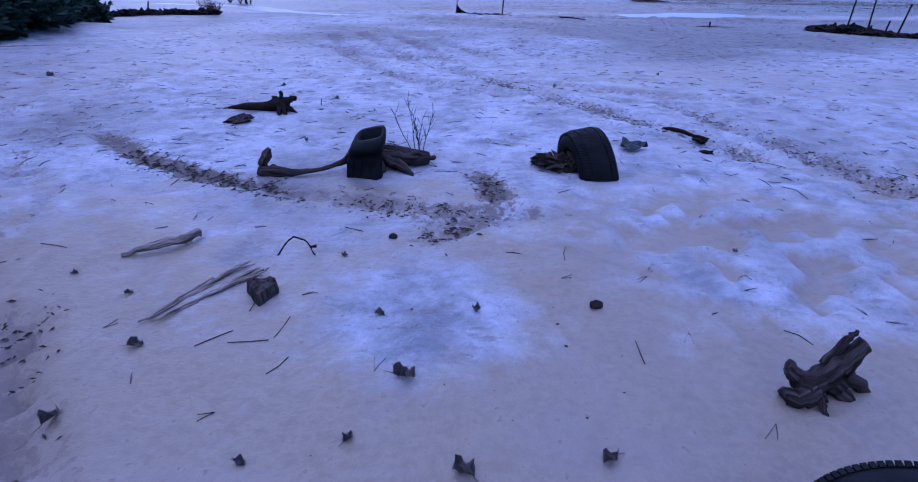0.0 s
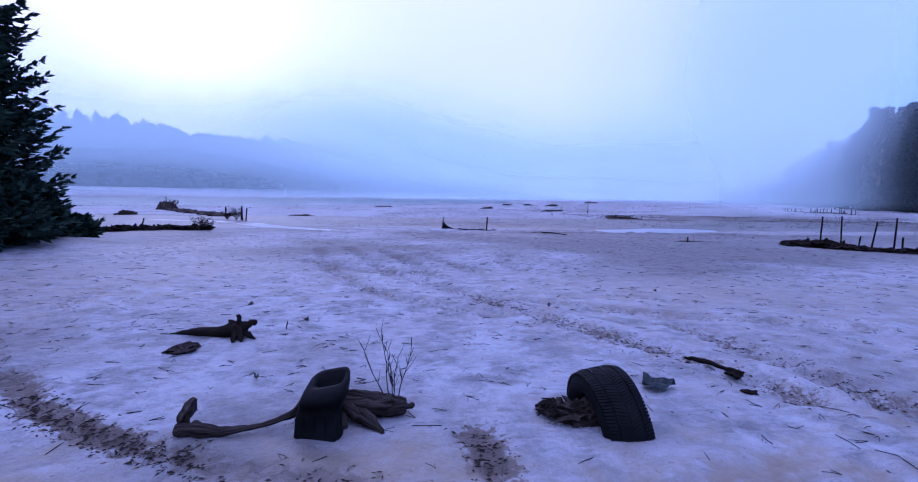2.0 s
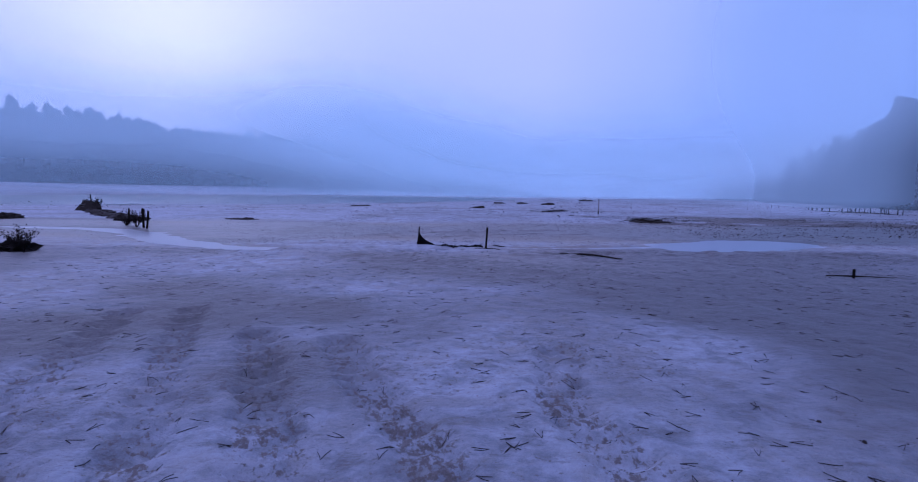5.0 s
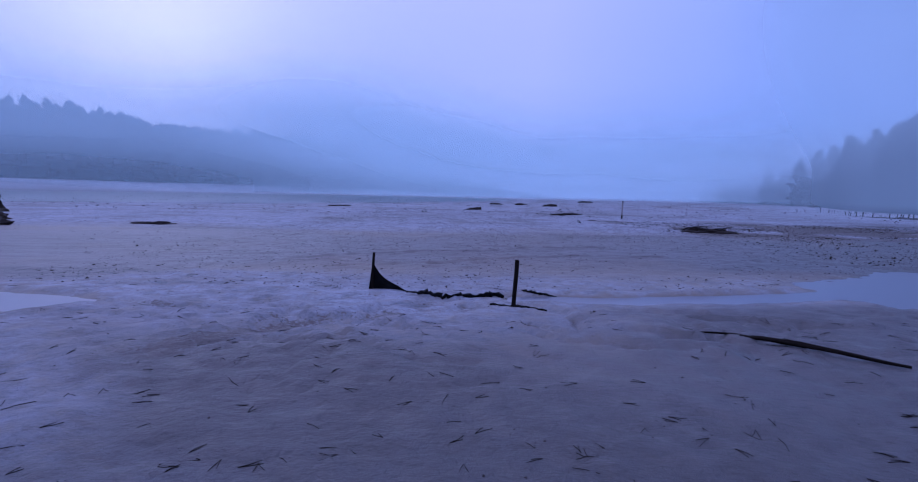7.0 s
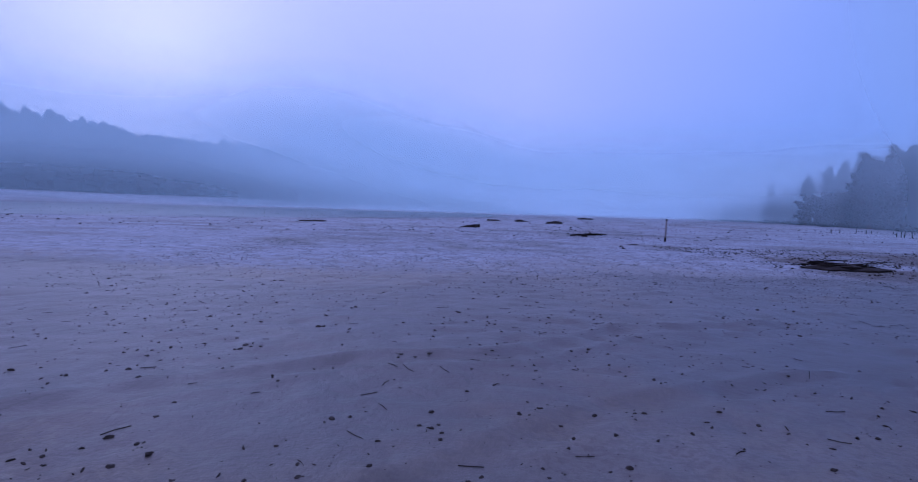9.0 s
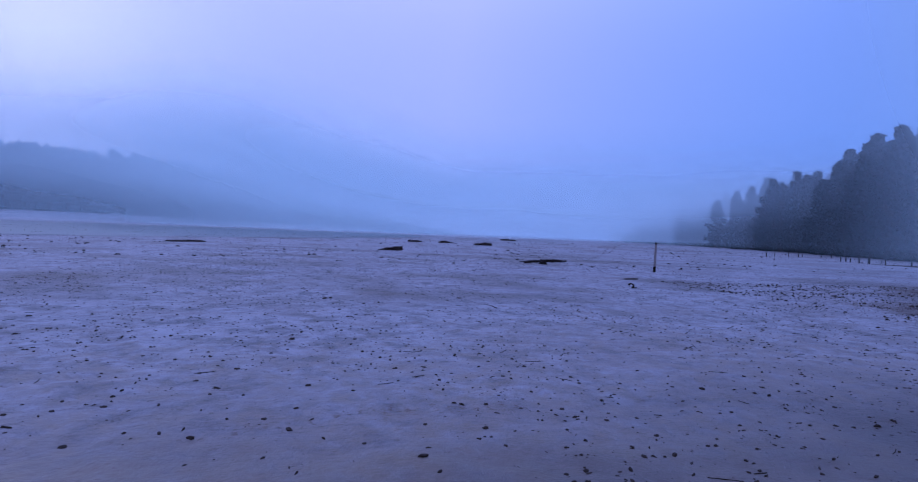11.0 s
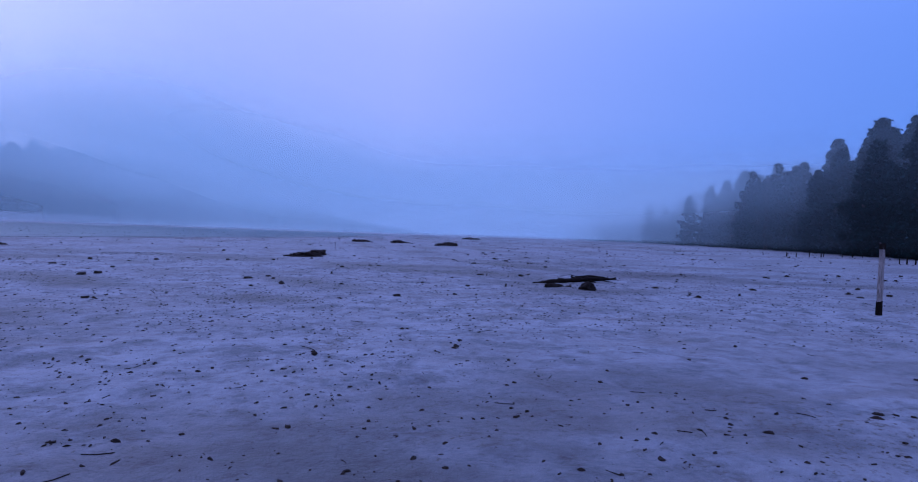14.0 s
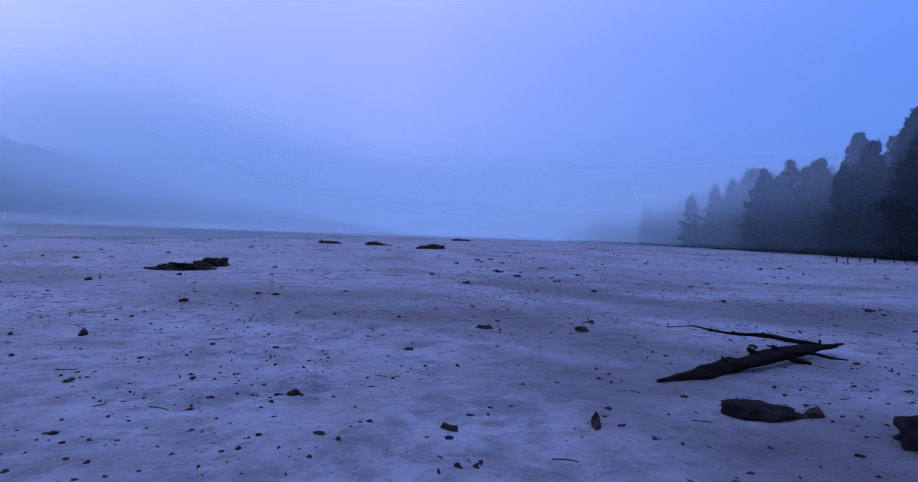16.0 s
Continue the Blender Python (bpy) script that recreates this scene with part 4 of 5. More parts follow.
def block():
    """A broken block of wood with a fibrous top and a point."""
    mb = MB()
    low = [(-0.062, 0.02), (-0.03, 0.06), (0.045, 0.06), (0.06, 0.01), (0.0, -0.075)]
    r = random.Random(8)
    pts = []
    for i in range(5):
        (ax, ay), (bx, by) = low[i], low[(i + 1) % 5]
        for k in range(5):
            t = k / 5
            pts.append((ax + (bx - ax) * t, ay + (by - ay) * t))
    n = len(pts)
    for z, s in ((-0.01, 1.05), (0.02, 1.0), (0.045, 0.92)):
        mb.v += [(x * s + r.uniform(-0.003, 0.003), y * s, z + (r.uniform(-0.006, 0.012) if z > 0.03 else 0)) for x, y in pts]
    mb.f = [(j * n + k, j * n + (k + 1) % n, (j + 1) * n + (k + 1) % n, (j + 1) * n + k) for j in (0, 1) for k in range(n)]
    mb.v.append((0.0, 0.02, 0.06))
    mb.f += [(2 * n + k, 2 * n + (k + 1) % n, 3 * n) for k in range(n)]
    single("wood_block", mb, DRIFT, "broken dark wood block with frayed grain on damp sand", "wood", (0.105, 3.57, 0.0), 10)


block()
wood("arched_twig", "thin arched twig standing on two ends in sand", "twig", [
    (((0.05, 3.9, 0.0), (0.085, 3.93, 0.05), (0.115, 3.95, 0.075)), (0.0045, 0.004, 0.004)),
    (((0.115, 3.95, 0.075), (0.17, 3.95, 0.055), (0.2, 3.93, 0.02), (0.215, 3.92, 0.0)), (0.004, 0.0035, 0.003, 0.004)),
    (((0.19, 3.93, 0.035), (0.215, 3.95, 0.03)), (0.003, 0.008)),
], DARKWOOD, sides=6, wob=0.003)
wood("driftwood_stump", "grey forked driftwood stump leaning on damp sand", "stump", [
    (((1.93, 3.08, 0.04), (2.0, 3.1, 0.07), (2.06, 3.12, 0.115), (2.115, 3.14, 0.16)), (0.03, 0.038, 0.032, 0.026)),
    (((1.95, 3.08, 0.05), (1.9, 3.09, 0.08), (1.88, 3.1, 0.105)), (0.036, 0.024, 0.02)),
    (((1.97, 3.07, 0.04), (1.91, 3.05, 0.025), (1.87, 3.06, 0.02)), (0.04, 0.03, 0.024)),
    (((1.95, 3.06, 0.05), (1.965, 3.02, 0.02), (1.97, 2.99, 0.0)), (0.016, 0.01, 0.005)),
    (((2.05, 3.11, 0.07), (2.11, 3.11, 0.035), (2.16, 3.1, 0.0)), (0.03, 0.022, 0.006)),
    (((2.03, 3.1, 0.04), (2.06, 3.07, 0.02), (2.09, 3.06, 0.0)), (0.03, 0.022, 0.008)),
    (((1.99, 3.11, 0.11), (2.05, 3.14, 0.17), (2.09, 3.16, 0.195)), (0.014, 0.013, 0.005)),
], DRIFT, rough=0.4, names=("trunk", "fork", "root", "splinter", "root", "root", "splinter"))

e = thing("root_clump", "muddy torn root clump beside a sunken tyre", "roots", (1.47, 5.25, 0))
for i, (p, s) in enumerate((((0.03, -0.03, 0.04), (0.1, 0.07, 0.055)), ((-0.05, 0.03, 0.03), (0.07, 0.06, 0.04)), ((-0.12, 0.08, 0.02), (0.05, 0.04, 0.03)), ((0.1, -0.06, 0.05), (0.07, 0.05, 0.07)))):
    mb = MB()
    mb.lump(p, s, random.Random(i + 60), 26, 18, 0.75, 4.2)
    part("clod", mb, CLOD, e)
for i in range(9):
    mb = MB()
    a = 1.7 + i * 0.3
    mb.tube([(-0.05, 0.02, 0.05), (-0.05 + 0.08 * math.cos(a), 0.02 + 0.08 * math.sin(a), 0.07), (-0.05 + 0.14 * math.cos(a), 0.02 + 0.13 * math.sin(a), 0.02 + 0.02 * (i % 3))], [0.008, 0.006, 0.003], 6, 0.2)
    part("root", mb, DARKWOOD, e)


def crumpled(name, label, at, w, d, seed, mat, rz=0.0, lift=0.05, category="litter"):
    """A creased thin sheet with a thickness."""
    r = random.Random(seed)
    n = 8
    mb, off = MB(), Vector((seed * 3.1, 0, 0))
    for side in (0.0, -0.004):
        for j in range(n):
            for i in range(n):
                u, v = i / (n - 1) - 0.5, j / (n - 1) - 0.5
                z = lift * (0.5 + noise.noise(Vector((u * 2.6, v * 2.6, 0)) + off)) * (1 - 1.2 * v * v) + 0.012
                mb.v.append((u * w * (1 + 0.3 * v), v * d * (1 - 0.25 * u) + 0.02 * math.sin(6 * u + seed), max(z, 0.004) + side))
    q = n * n
    mb.f = [(j * n + i, j * n + i + 1, (j + 1) * n + i + 1, (j + 1) * n + i) for j in range(n - 1) for i in range(n - 1)]
    mb.f += [tuple(q + k for k in f[::-1]) for f in mb.f[:]]
    edge = [i for i in range(n)] + [(j + 1) * n - 1 for j in range(1, n)] + [q - 1 - i for i in range(1, n)] + [(n - 1 - j) * n for j in range(1, n)]
    mb.f += [(edge[k + 1], edge[k], edge[k] + q, edge[k + 1] + q) for k in range(len(edge) - 1)]
    return single(name, mb, mat, label, category, at, rz)


crumpled("plastic_sheet", "crumpled grey green sheet scrap on frosted sand", (2.07, 5.74, 0), 0.17, 0.15, 4, PALE, -28, 0.055)
wood("bark_strip", "dark broken bark strip on frosted sand", "bark", [(((2.46, 6.3, 0.02), (2.53, 6.2, 0.028), (2.62, 6.08, 0.022), (2.68, 5.96, 0.02)), (0.010, 0.017, 0.013, 0.016))], DARKWOOD, rough=0.8)
chunk("bark_slab", "dark bark chip beside scattered debris", "bark", (2.66, 5.98, 0), (0.05, 0.04, 0.02), 5, DARKWOOD, 0.6)
chunk("bark_slab", "thin dark bark chip on frosted sand", "bark", (2.58, 5.66, 0), (0.055, 0.025, 0.012), 6, DARKWOOD, 0.6)


# ---- silt fence remains by the channel ----
def stake(name, label, at, h, lean=(0, 0), w=0.032, mat=DARKWOOD, group="", rz=20.0, cap=None):
    e = thing(name, label, "post", at, rz, group)
    mb = MB()
    rows = 6
    r = random.Random(int(abs(at[0] * 100)))
    for i in range(rows + 1):
        t = i / rows
        k = w / 2 * (1 - 0.12 * t)
        cx, cy = lean[0] * h * t, lean[1] * h * t
        for sx, sy in ((-1, -1), (1, -1), (1, 1), (-1, 1)):
            mb.v.append((cx + sx * k + r.uniform(-1, 1) * w * 0.05, cy + sy * k * 0.8 + r.uniform(-1, 1) * w * 0.05, -0.15 + (h + 0.15) * t + (r.uniform(-1, 1) * w * 0.3 if i == rows else 0)))
    mb.f = [(i * 4 + k, i * 4 + (k + 1) % 4, (i + 1) * 4 + (k + 1) % 4, (i + 1) * 4 + k) for i in range(rows) for k in range(4)] + [tuple(rows * 4 + k for k in range(4))]
    part("shaft", mb, mat, e)
    if cap:
        cb = MB()
        cb.tube([(lean[0] * h, lean[1] * h, h - 0.07), (lean[0] * h, lean[1] * h, h + 0.008)], [w * 0.62, w * 0.62], 8, 0.1)
        part("cap", cb, cap, e, "dark stained post top")
        fb = MB()
        fb.tube([(0, 0, -0.02), (lean[0] * 0.1, 0, 0.1), (lean[0] * 0.2, 0, 0.2)], [w * 0.70, w * 0.67, w * 0.63], 4, 0.05)
        part("foot", fb, cap, e, "dark wet post foot")
    return e


stake("stake", "dark square wooden stake standing in wet sand", (1.515, 20.46, -0.02), 0.49, (0.09, 0.02), 0.036)


def torn_fence():
    e = thing("torn_silt_fence", "black fence fabric torn from a stake and half buried", "fence", (0.05, 21.3, -0.01))
    mb = MB()
    mb.tube([(0, 0, -0.1), (0.0, 0, 0.2), (0.015, 0.01, 0.44)], [0.018, 0.017, 0.016], 6, 0.1)
    part("stake", mb, DARKWOOD, e)
    mb = MB()
    n, m = 14, 7
    for side in (0.0, 0.006):
        for i in range(n):
            t = i / (n - 1)
            top = 0.33 * (1 - t) ** 1.9 * (1 - 0.25 * math.sin(math.pi * min(1, t * 1.6))) + 0.02
            for j in range(m):
                s = j / (m - 1)
                bow = 0.05 * math.sin(math.pi * t) * (1 - 0.6 * s)
                x = -0.05 * (1 - s) * (1 - t) + 0.5 * t
                y = -0.2 * t * t + bow + 0.012 * math.sin(9 * t + 4 * s) + side
                mb.v.append((x, y, -0.03 + (top + 0.03) * s))
    q = n * m
    f = [(i * m + j, (i + 1) * m + j, (i + 1) * m + j + 1, i * m + j + 1) for i in range(n - 1) for j in range(m - 1)]
    mb.f = f + [tuple(q + k for k in x[::-1]) for x in f]
    mb.f += [(i * m + m - 1, (i + 1) * m + m - 1, q + (i + 1) * m + m - 1, q + i * m + m - 1) for i in range(n - 1)]
    part("fabric", mb, RUBBER, e, "black woven fence fabric")


torn_fence()


def fabric_strip(label, pts, widths, seed):
    """A ragged strip of black fabric that lies in folds on the sand."""
    mb = MB()
    r = random.Random(seed)
    P, R = [], []
    for (a, b), w in zip(zip(pts, pts[1:]), widths):
        for i in range(9):
            t = i / 9
            x, y = a[0] + (b[0] - a[0]) * t + r.uniform(-1, 1) * 0.012, a[1] + (b[1] - a[1]) * t + r.uniform(-1, 1) * w * 0.35
            P.append((x, y, gz(x, y) + 0.006))
            R.append(w * r.uniform(0.25, 0.75))
    mb.tube(P, R, 8, 0.5, 0.45)
    single("fabric_strip", mb, RUBBER, label, "fabric")


fabric_strip("torn black fabric strip half buried in wet sand", ((0.45, 21.12), (0.6, 21.03), (0.83, 20.96), (1.12, 20.99), (1.35, 21.06), (1.5, 21.12)), (0.03, 0.05, 0.06, 0.06, 0.08), 3)
fabric_strip("short black fabric scrap lying on wet sand", ((1.74, 21.42), (1.9, 21.36), (2.14, 21.3)), (0.03, 0.03), 4)
fabric_strip("black fabric scrap at the foot of a stake", ((1.3, 20.52), (1.5, 20.42), (1.66, 20.32), (1.84, 20.22)), (0.02, 0.03, 0.02), 5)
wood("long_stick", "long thin dark stick lying on wet sand", "stick", [(((3.12, 19.32, 0.06), (3.4, 19.05, 0.07), (3.85, 18.62, 0.05)), (0.012, 0.018, 0.008))], DARKWOOD)
wood("long_stick", "dark stick partly buried in damp sand", "stick", [(((2.8, 19.5, 0.04), (2.98, 19.42, 0.055), (3.3, 19.3, 0.05)), (0.004, 0.009, 0.012))], DARKWOOD)

# ---- mound with fence posts ----
e = thing("earth_mound", "low dark earth mound with fence posts in it", "mound", (9.85, 15.3, 0))
for i in range(9):
    t = i / 8
    mb = MB()
    mb.lump((-0.75 + 1.6 * t, 0.95 - 2.1 * t, 0.0), (0.3, 0.28, 0.16 * (0.75 + 0.3 * math.sin(7 * t))), random.Random(i + 200), 22, 14, 0.55, 3.6)
    part("earth", mb, DARKWOOD, e)
for x, y, h, l in ((9.73, 16.25, 0.66, (0.05, 0)), (9.98, 15.85, 0.68, (-0.02, 0)), (10.3, 15.3, 0.58, (0.2, 0)), (10.48, 14.85, 0.68, (0.05, 0)), (10.55, 14.7, 0.26, (0.02, 0)), (10.72, 14.3, 0.28, (-0.03, 0)), (10.15, 15.5, 0.22, (0.2, 0))):
    stake("fence_post", "thin dark fence post standing in a low earth mound", (x, y, 0.08), h, l, 0.032, DARKWOOD, "posts in the mound", 0)
stake("short_stake", "short broken stake standing in frosted sand", (6.68, 16.85, 0), 0.14, (0.05, 0), 0.034, DARKWOOD)
wood("long_stick", "thin dark stick lying behind a short stake", "stick", [(((6.45, 17.1, 0.01), (6.8, 17.02, 0.015), (7.3, 16.9, 0.01)), (0.006, 0.01, 0.006))], DARKWOOD)


# ---- left bank ----
def leafy_bush(name, label, at, r, h, seed, n=500, mat=SPRUCE, leaf=0.03):
    e = thing(name, label, "bush", at)
    q = random.Random(seed)
    tw, lf = MB(), MB()
    for s in range(14):
        a, t = q.uniform(0, 6.28), q.uniform(0.3, 1)
        tip = Vector((math.cos(a) * r * t, math.sin(a) * r * t, h * q.uniform(0.5, 1.05)))
        tw.tube([(0, 0, -0.02), tip * 0.5 + Vector((0, 0, h * 0.12)), tip], [0.008, 0.005, 0.002], 4, 0)
        for k in range(n // 14):
            c = tip * q.uniform(0.35, 1.0) + Vector((q.gauss(0, 0.12 * r), q.gauss(0, 0.12 * r), abs(q.gauss(0, 0.1 * h))))
            u = Vector((q.uniform(-1, 1), q.uniform(-1, 1), q.uniform(-1, 1))).normalized() * leaf
            w = u.orthogonal().normalized() * leaf * 0.5
            lf.add([c - u, c - w, c + u, c + w], [(0, 1, 2, 3)])
    part("twigs", tw, DARKWOOD, e)
    part("leaves", lf, mat, e)
    return e


for i, (x, y, rr, hh) in enumerate(((-8.1, 11.7, 0.85, 1.7), (-8.0, 12.7, 0.8, 1.5), (-8.4, 13.8, 0.75, 1.3), (-9.0, 12.2, 1.0, 2.2), (-8.9, 14.8, 0.65, 0.8), (-9.0, 16.0, 0.5, 0.55), (-9.9, 16.5, 0.6, 0.55))):
    tree("young_spruce", spruce_meshes(hh, rr, 30, 80 + i), (BARK, SPRUCE), "dense low young spruce at the foot of a taller one", (x, y, gz(x, y) - 0.05), 50 * i, 1.0, "young spruces on the bank")
for i, (x, y, rr, hh) in enumerate(((-7.5, 19.45, 0.32, 0.40), (-6.95, 18.9, 0.3, 0.32)  )):
    leafy_bush("low_bush", "straggly dark bush on the channel bank", (x, y, gz(x, y) + 0.03), rr, hh, 90 + i, 320, DARKWOOD, 0.02)
e = thing("eroded_bank", "dark eroded earth bank along the channel", "bank", (-9.0, 19.3, 0))
r = random.Random(6)
for i in range(13):
    t = i / 12
    mb = MB()
    mb.lump((-1.3 + 3.0 * t, -1.6 * (1 - t) ** 2 + 0.35 * math.sin(3 * t), 0.0), (0.3 * r.uniform(0.7, 1.3), 0.22, 0.15 * r.uniform(0.6, 1.2)), random.Random(i + 230), 18, 11, 0.6, 3.6)
    part("earth", mb, DARKWOOD, e)
stake("short_stake", "short leaning stake on the dark bank", (-9.65, 19.9, 0.08), 0.26, (0.35, 0), 0.04, DARKWOOD)

# ---- old fence line and shrubs further out ----
leafy_bush("low_bush", "dark bush tangled round old fence posts", (-9.4, 26.6, 0), 0.5, 0.5, 101, 600, DARKWOOD, 0.025)
leafy_bush("low_bush", "small dark bush by the old fence", (-10.1, 27.2, 0), 0.35, 0.35, 102, 300, DARKWOOD, 0.025)
for x, y, h, l in ((-8.75, 26.0, 0.55, (0.12, 0)), (-9.0, 26.3, 0.62, (-0.05, 0)), (-10.6, 28.2, 0.55, (0, 0)), (-9.2, 26.6, 0.6, (0.05, 0)), (-21.2, 42.2, 0.95, (-0.08, 0))):
    stake("fence_post", "old leaning fence post beside dark bushes", (x, y, 0), h, l, 0.06, DARKWOOD, "old fence posts")
e = thing("debris_bank", "low dark bank of drifted branches and earth", "bank", (-16.0, 34.8, 0))
for i in range(14):
    t = i / 13
    mb = MB()
    mb.lump((-5.2 + 9.5 * t, 7.0 - 11.5 * t, 0.0), (0.6, 0.4, (0.55 if i < 3 else 0.16) * r.uniform(0.7, 1.2)), random.Random(i + 260), 9, 6, 0.6, 2.4)
    part("earth", mb, CLOD, e)
leafy_bush("low_bush", "small bush on a bank of debris", (-19.6, 40.0, 0.1), 0.5, 0.7, 104, 260, WEED, 0.04)


def mound(label, at, size, seed, mat=CLOD, rz=0.0):
    mb = MB()
    q = random.Random(seed)
    for k in range(4):
        mb.lump((q.uniform(-0.6, 0.6) * size[0], q.uniform(-0.4, 0.4) * size[1], 0), (size[0] * q.uniform(0.4, 0.8), size[1] * q.uniform(0.4, 0.8), size[2] * q.uniform(0.5, 1.1)), q, 20, 12, 0.6, 3.4)
    return single("mud_mound", mb, mat, label, "mound", at, rz, "mud mounds on the lake bed")


mound("low rounded dark mud mound on the lake bed", (-17.0, 31.2, 0), (0.55, 0.4, 0.22), 1)
mound("flat dark mud slab on the lake bed", (-8.4, 32.2, 0), (0.7, 0.35, 0.08), 2)
mound("low dark mud mound with a peaked top", (2.75, 55.9, 0), (0.55, 0.3, 0.1), 3)
mound("small dark mud mound behind the flat one", (2.95, 56.9, 0), (0.35, 0.3, 0.2), 4)
mound("distant low mud mound in thin fog", (6.5, 81.5, 0), (0.6, 0.5, 0.16), 5)
mound("distant rounded mud mound in thin fog", (9.6, 80.5, 0), (0.7, 0.5, 0.2), 6)
mound("distant mud mound in thin fog", (12.0, 75.0, 0), (0.9, 0.5, 0.2), 7)
mound("large mud mound far out in fog", (29.0, 126.0, 0), (1.6, 1.0, 0.4), 8)
mound("flat mud bar far out on the lake bed", (-7.6, 59.3, 0), (1.3, 0.5, 0.1), 9, CLOD, 40)


def brush_pile(label, at, w, h, seed, n=26):
    e = thing("brush_pile", label, "brush", at)
    q = random.Random(seed)
    mb = MB()
    mb.lump((0, 0, 0), (w * 0.4, w * 0.22, h * 0.55), q, 12, 7, 0.6, 2.5)
    part("mound", mb, CLOD, e)
    for i in range(n):
        mb = MB()
        a, L = q.uniform(-0.5, 0.5) + (math.pi if q.random() < 0.5 else 0), w * q.uniform(0.25, 0.6)
        c = Vector((q.uniform(-0.35, 0.35) * w, q.uniform(-0.15, 0.15) * w, q.uniform(0.1, 0.7) * h))
        d = Vector((math.cos(a), math.sin(a) * 0.7, q.uniform(-0.1, 0.35))) * L * 0.5
        mb.tube([c - d, c + Vector((0, 0, 0.03)), c + d], [0.012, 0.01, 0.004], 5, 0.2)
        part("stick", mb, DARKWOOD, e)
    return e


brush_pile("heap of dark branches and weed on the lake bed", (9.4, 33.1, 0), 1.9, 0.26, 14)

# ---- lone post, log and stones further on ----
stake("marker_post", "weathered grey wooden marker post with dark top", (9.82, 43.3, 0), 0.92, (0.03, 0), 0.058, BLEACHED, "", 15, DARKWOOD)
chunk("mud_slab", "flat dark mud slab beside a marker post", "mud", (7.5, 40.4, 0), (0.16, 0.08, 0.03), 33, CLOD)
wood("fallen_log", "thin dark fallen log with broken snags", "log", [
    (((6.80, 47.25, 0.02), (7.25, 47.36, 0.04), (7.6, 47.46, 0.06), (8.2, 47.65, 0.07), (8.85, 47.86, 0.06)), (0.024, 0.042, 0.046, 0.04, 0.016)),
    (((8.55, 47.76, 0.09), (8.4, 48.1, 0.1), (8.35, 48.45, 0.06), (8.45, 48.85, 0.03)), (0.018, 0.014, 0.012, 0.006)),
    (((8.0, 47.58, 0.08), (7.95, 47.6, 0.135)), (0.028, 0.012)),
    (((7.75, 47.52, 0.08), (7.69, 47.54, 0.135)), (0.028, 0.012)),
    (((8.1, 47.6, 0.05), (8.2, 47.5, 0.02)), (0.026, 0.01)),
    (((8.6, 47.78, 0.07), (8.64, 47.82, 0.115)), (0.016, 0.006)),
    (((8.7, 47.8, 0.07), (8.78, 47.74, 0.1)), (0.016, 0.006)),
    (((7.4, 47.4, 0.06), (7.37, 47.42, 0.115)), (0.018, 0.006)),
    (((8.3, 47.69, 0.08), (8.45, 47.6, 0.04), (8.6, 47.56, 0.02)), (0.014, 0.01, 0.004)),
    (((8.42, 48.7, 0.03), (8.3, 48.8, 0.06), (8.15, 49.0, 0.02)), (0.008, 0.006, 0.003)),
], DARKWOOD, rough=0.5, names=("trunk", "branch", "snag", "snag", "snag", "snag", "snag", "snag", "branch", "branch"))
chunk("stone", "long dark flat stone on frosted mud", "stone", (6.93, 46.68, 0), (0.165, 0.085, 0.05), 41, STONE, 0.3, 22, 14, -38, "", 2.2)
chunk("stone", "dark angular stone with a pale face", "stone", (7.33, 46.2, 0), (0.15, 0.125, 0.09), 44, STONE, 0.4, 22, 14, 20, "", 1.6)
wood("curled_root", "small dark curled root standing on frosted mud", "root", [
    (((6.4, 38.3, 0.0), (6.44, 38.3, 0.05), (6.4, 38.32, 0.09), (6.34, 38.3, 0.07)), (0.018, 0.014, 0.012, 0.02)),
    (((6.42, 38.3, 0.01), (6.5, 38.26, 0.015)), (0.014, 0.008)),
], DARKWOOD, sides=7)
wood("dark_stick", "dark bent stick lying on frosted mud", "stick", [(((2.7, 35.48, 0.01), (2.76, 35.28, 0.012), (2.79, 35.1, 0.012)), (0.003, 0.006, 0.007))], DARKWOOD, sides=7)


# ---- palisade of old posts on the eastern side ----
q = random.Random(12)
for i in range(34):
    t = i / 33
    if 0.33 < t < 0.42 or 0.62 < t < 0.68 or q.random() < 0.25:
        continue
    x, y = 34.6 - 2.4 * t + q.uniform(-0.2, 0.2), 61.0 - 14.0 * t + q.uniform(-0.3, 0.3)
    stake("palisade_post", "old dark palisade post in a ragged row", (x, y, 0), q.uniform(0.25, 0.6), (q.uniform(-0.2, 0.2), 0), 0.07, DARKWOOD, "palisade on the lake bed", q.uniform(0, 90))
for i in range(22):
    if q.random() < 0.4:
        continue
    x, y = 36 + i * 1.0 + q.uniform(-0.4, 0.4), 70 + i * 0.25 + q.uniform(-0.5, 0.5)
    stake("palisade_post", "small dark post at the foot of the woods", (x, y, gz(x, y)), q.uniform(0.2, 0.5), (q.uniform(-0.2, 0.2), 0), 0.07, DARKWOOD, "palisade by the woods", q.uniform(0, 90))
mound("low dark earth bar under the palisade", (33.0, 54.0, -0.05), (0.5, 6.0, 0.12), 21)


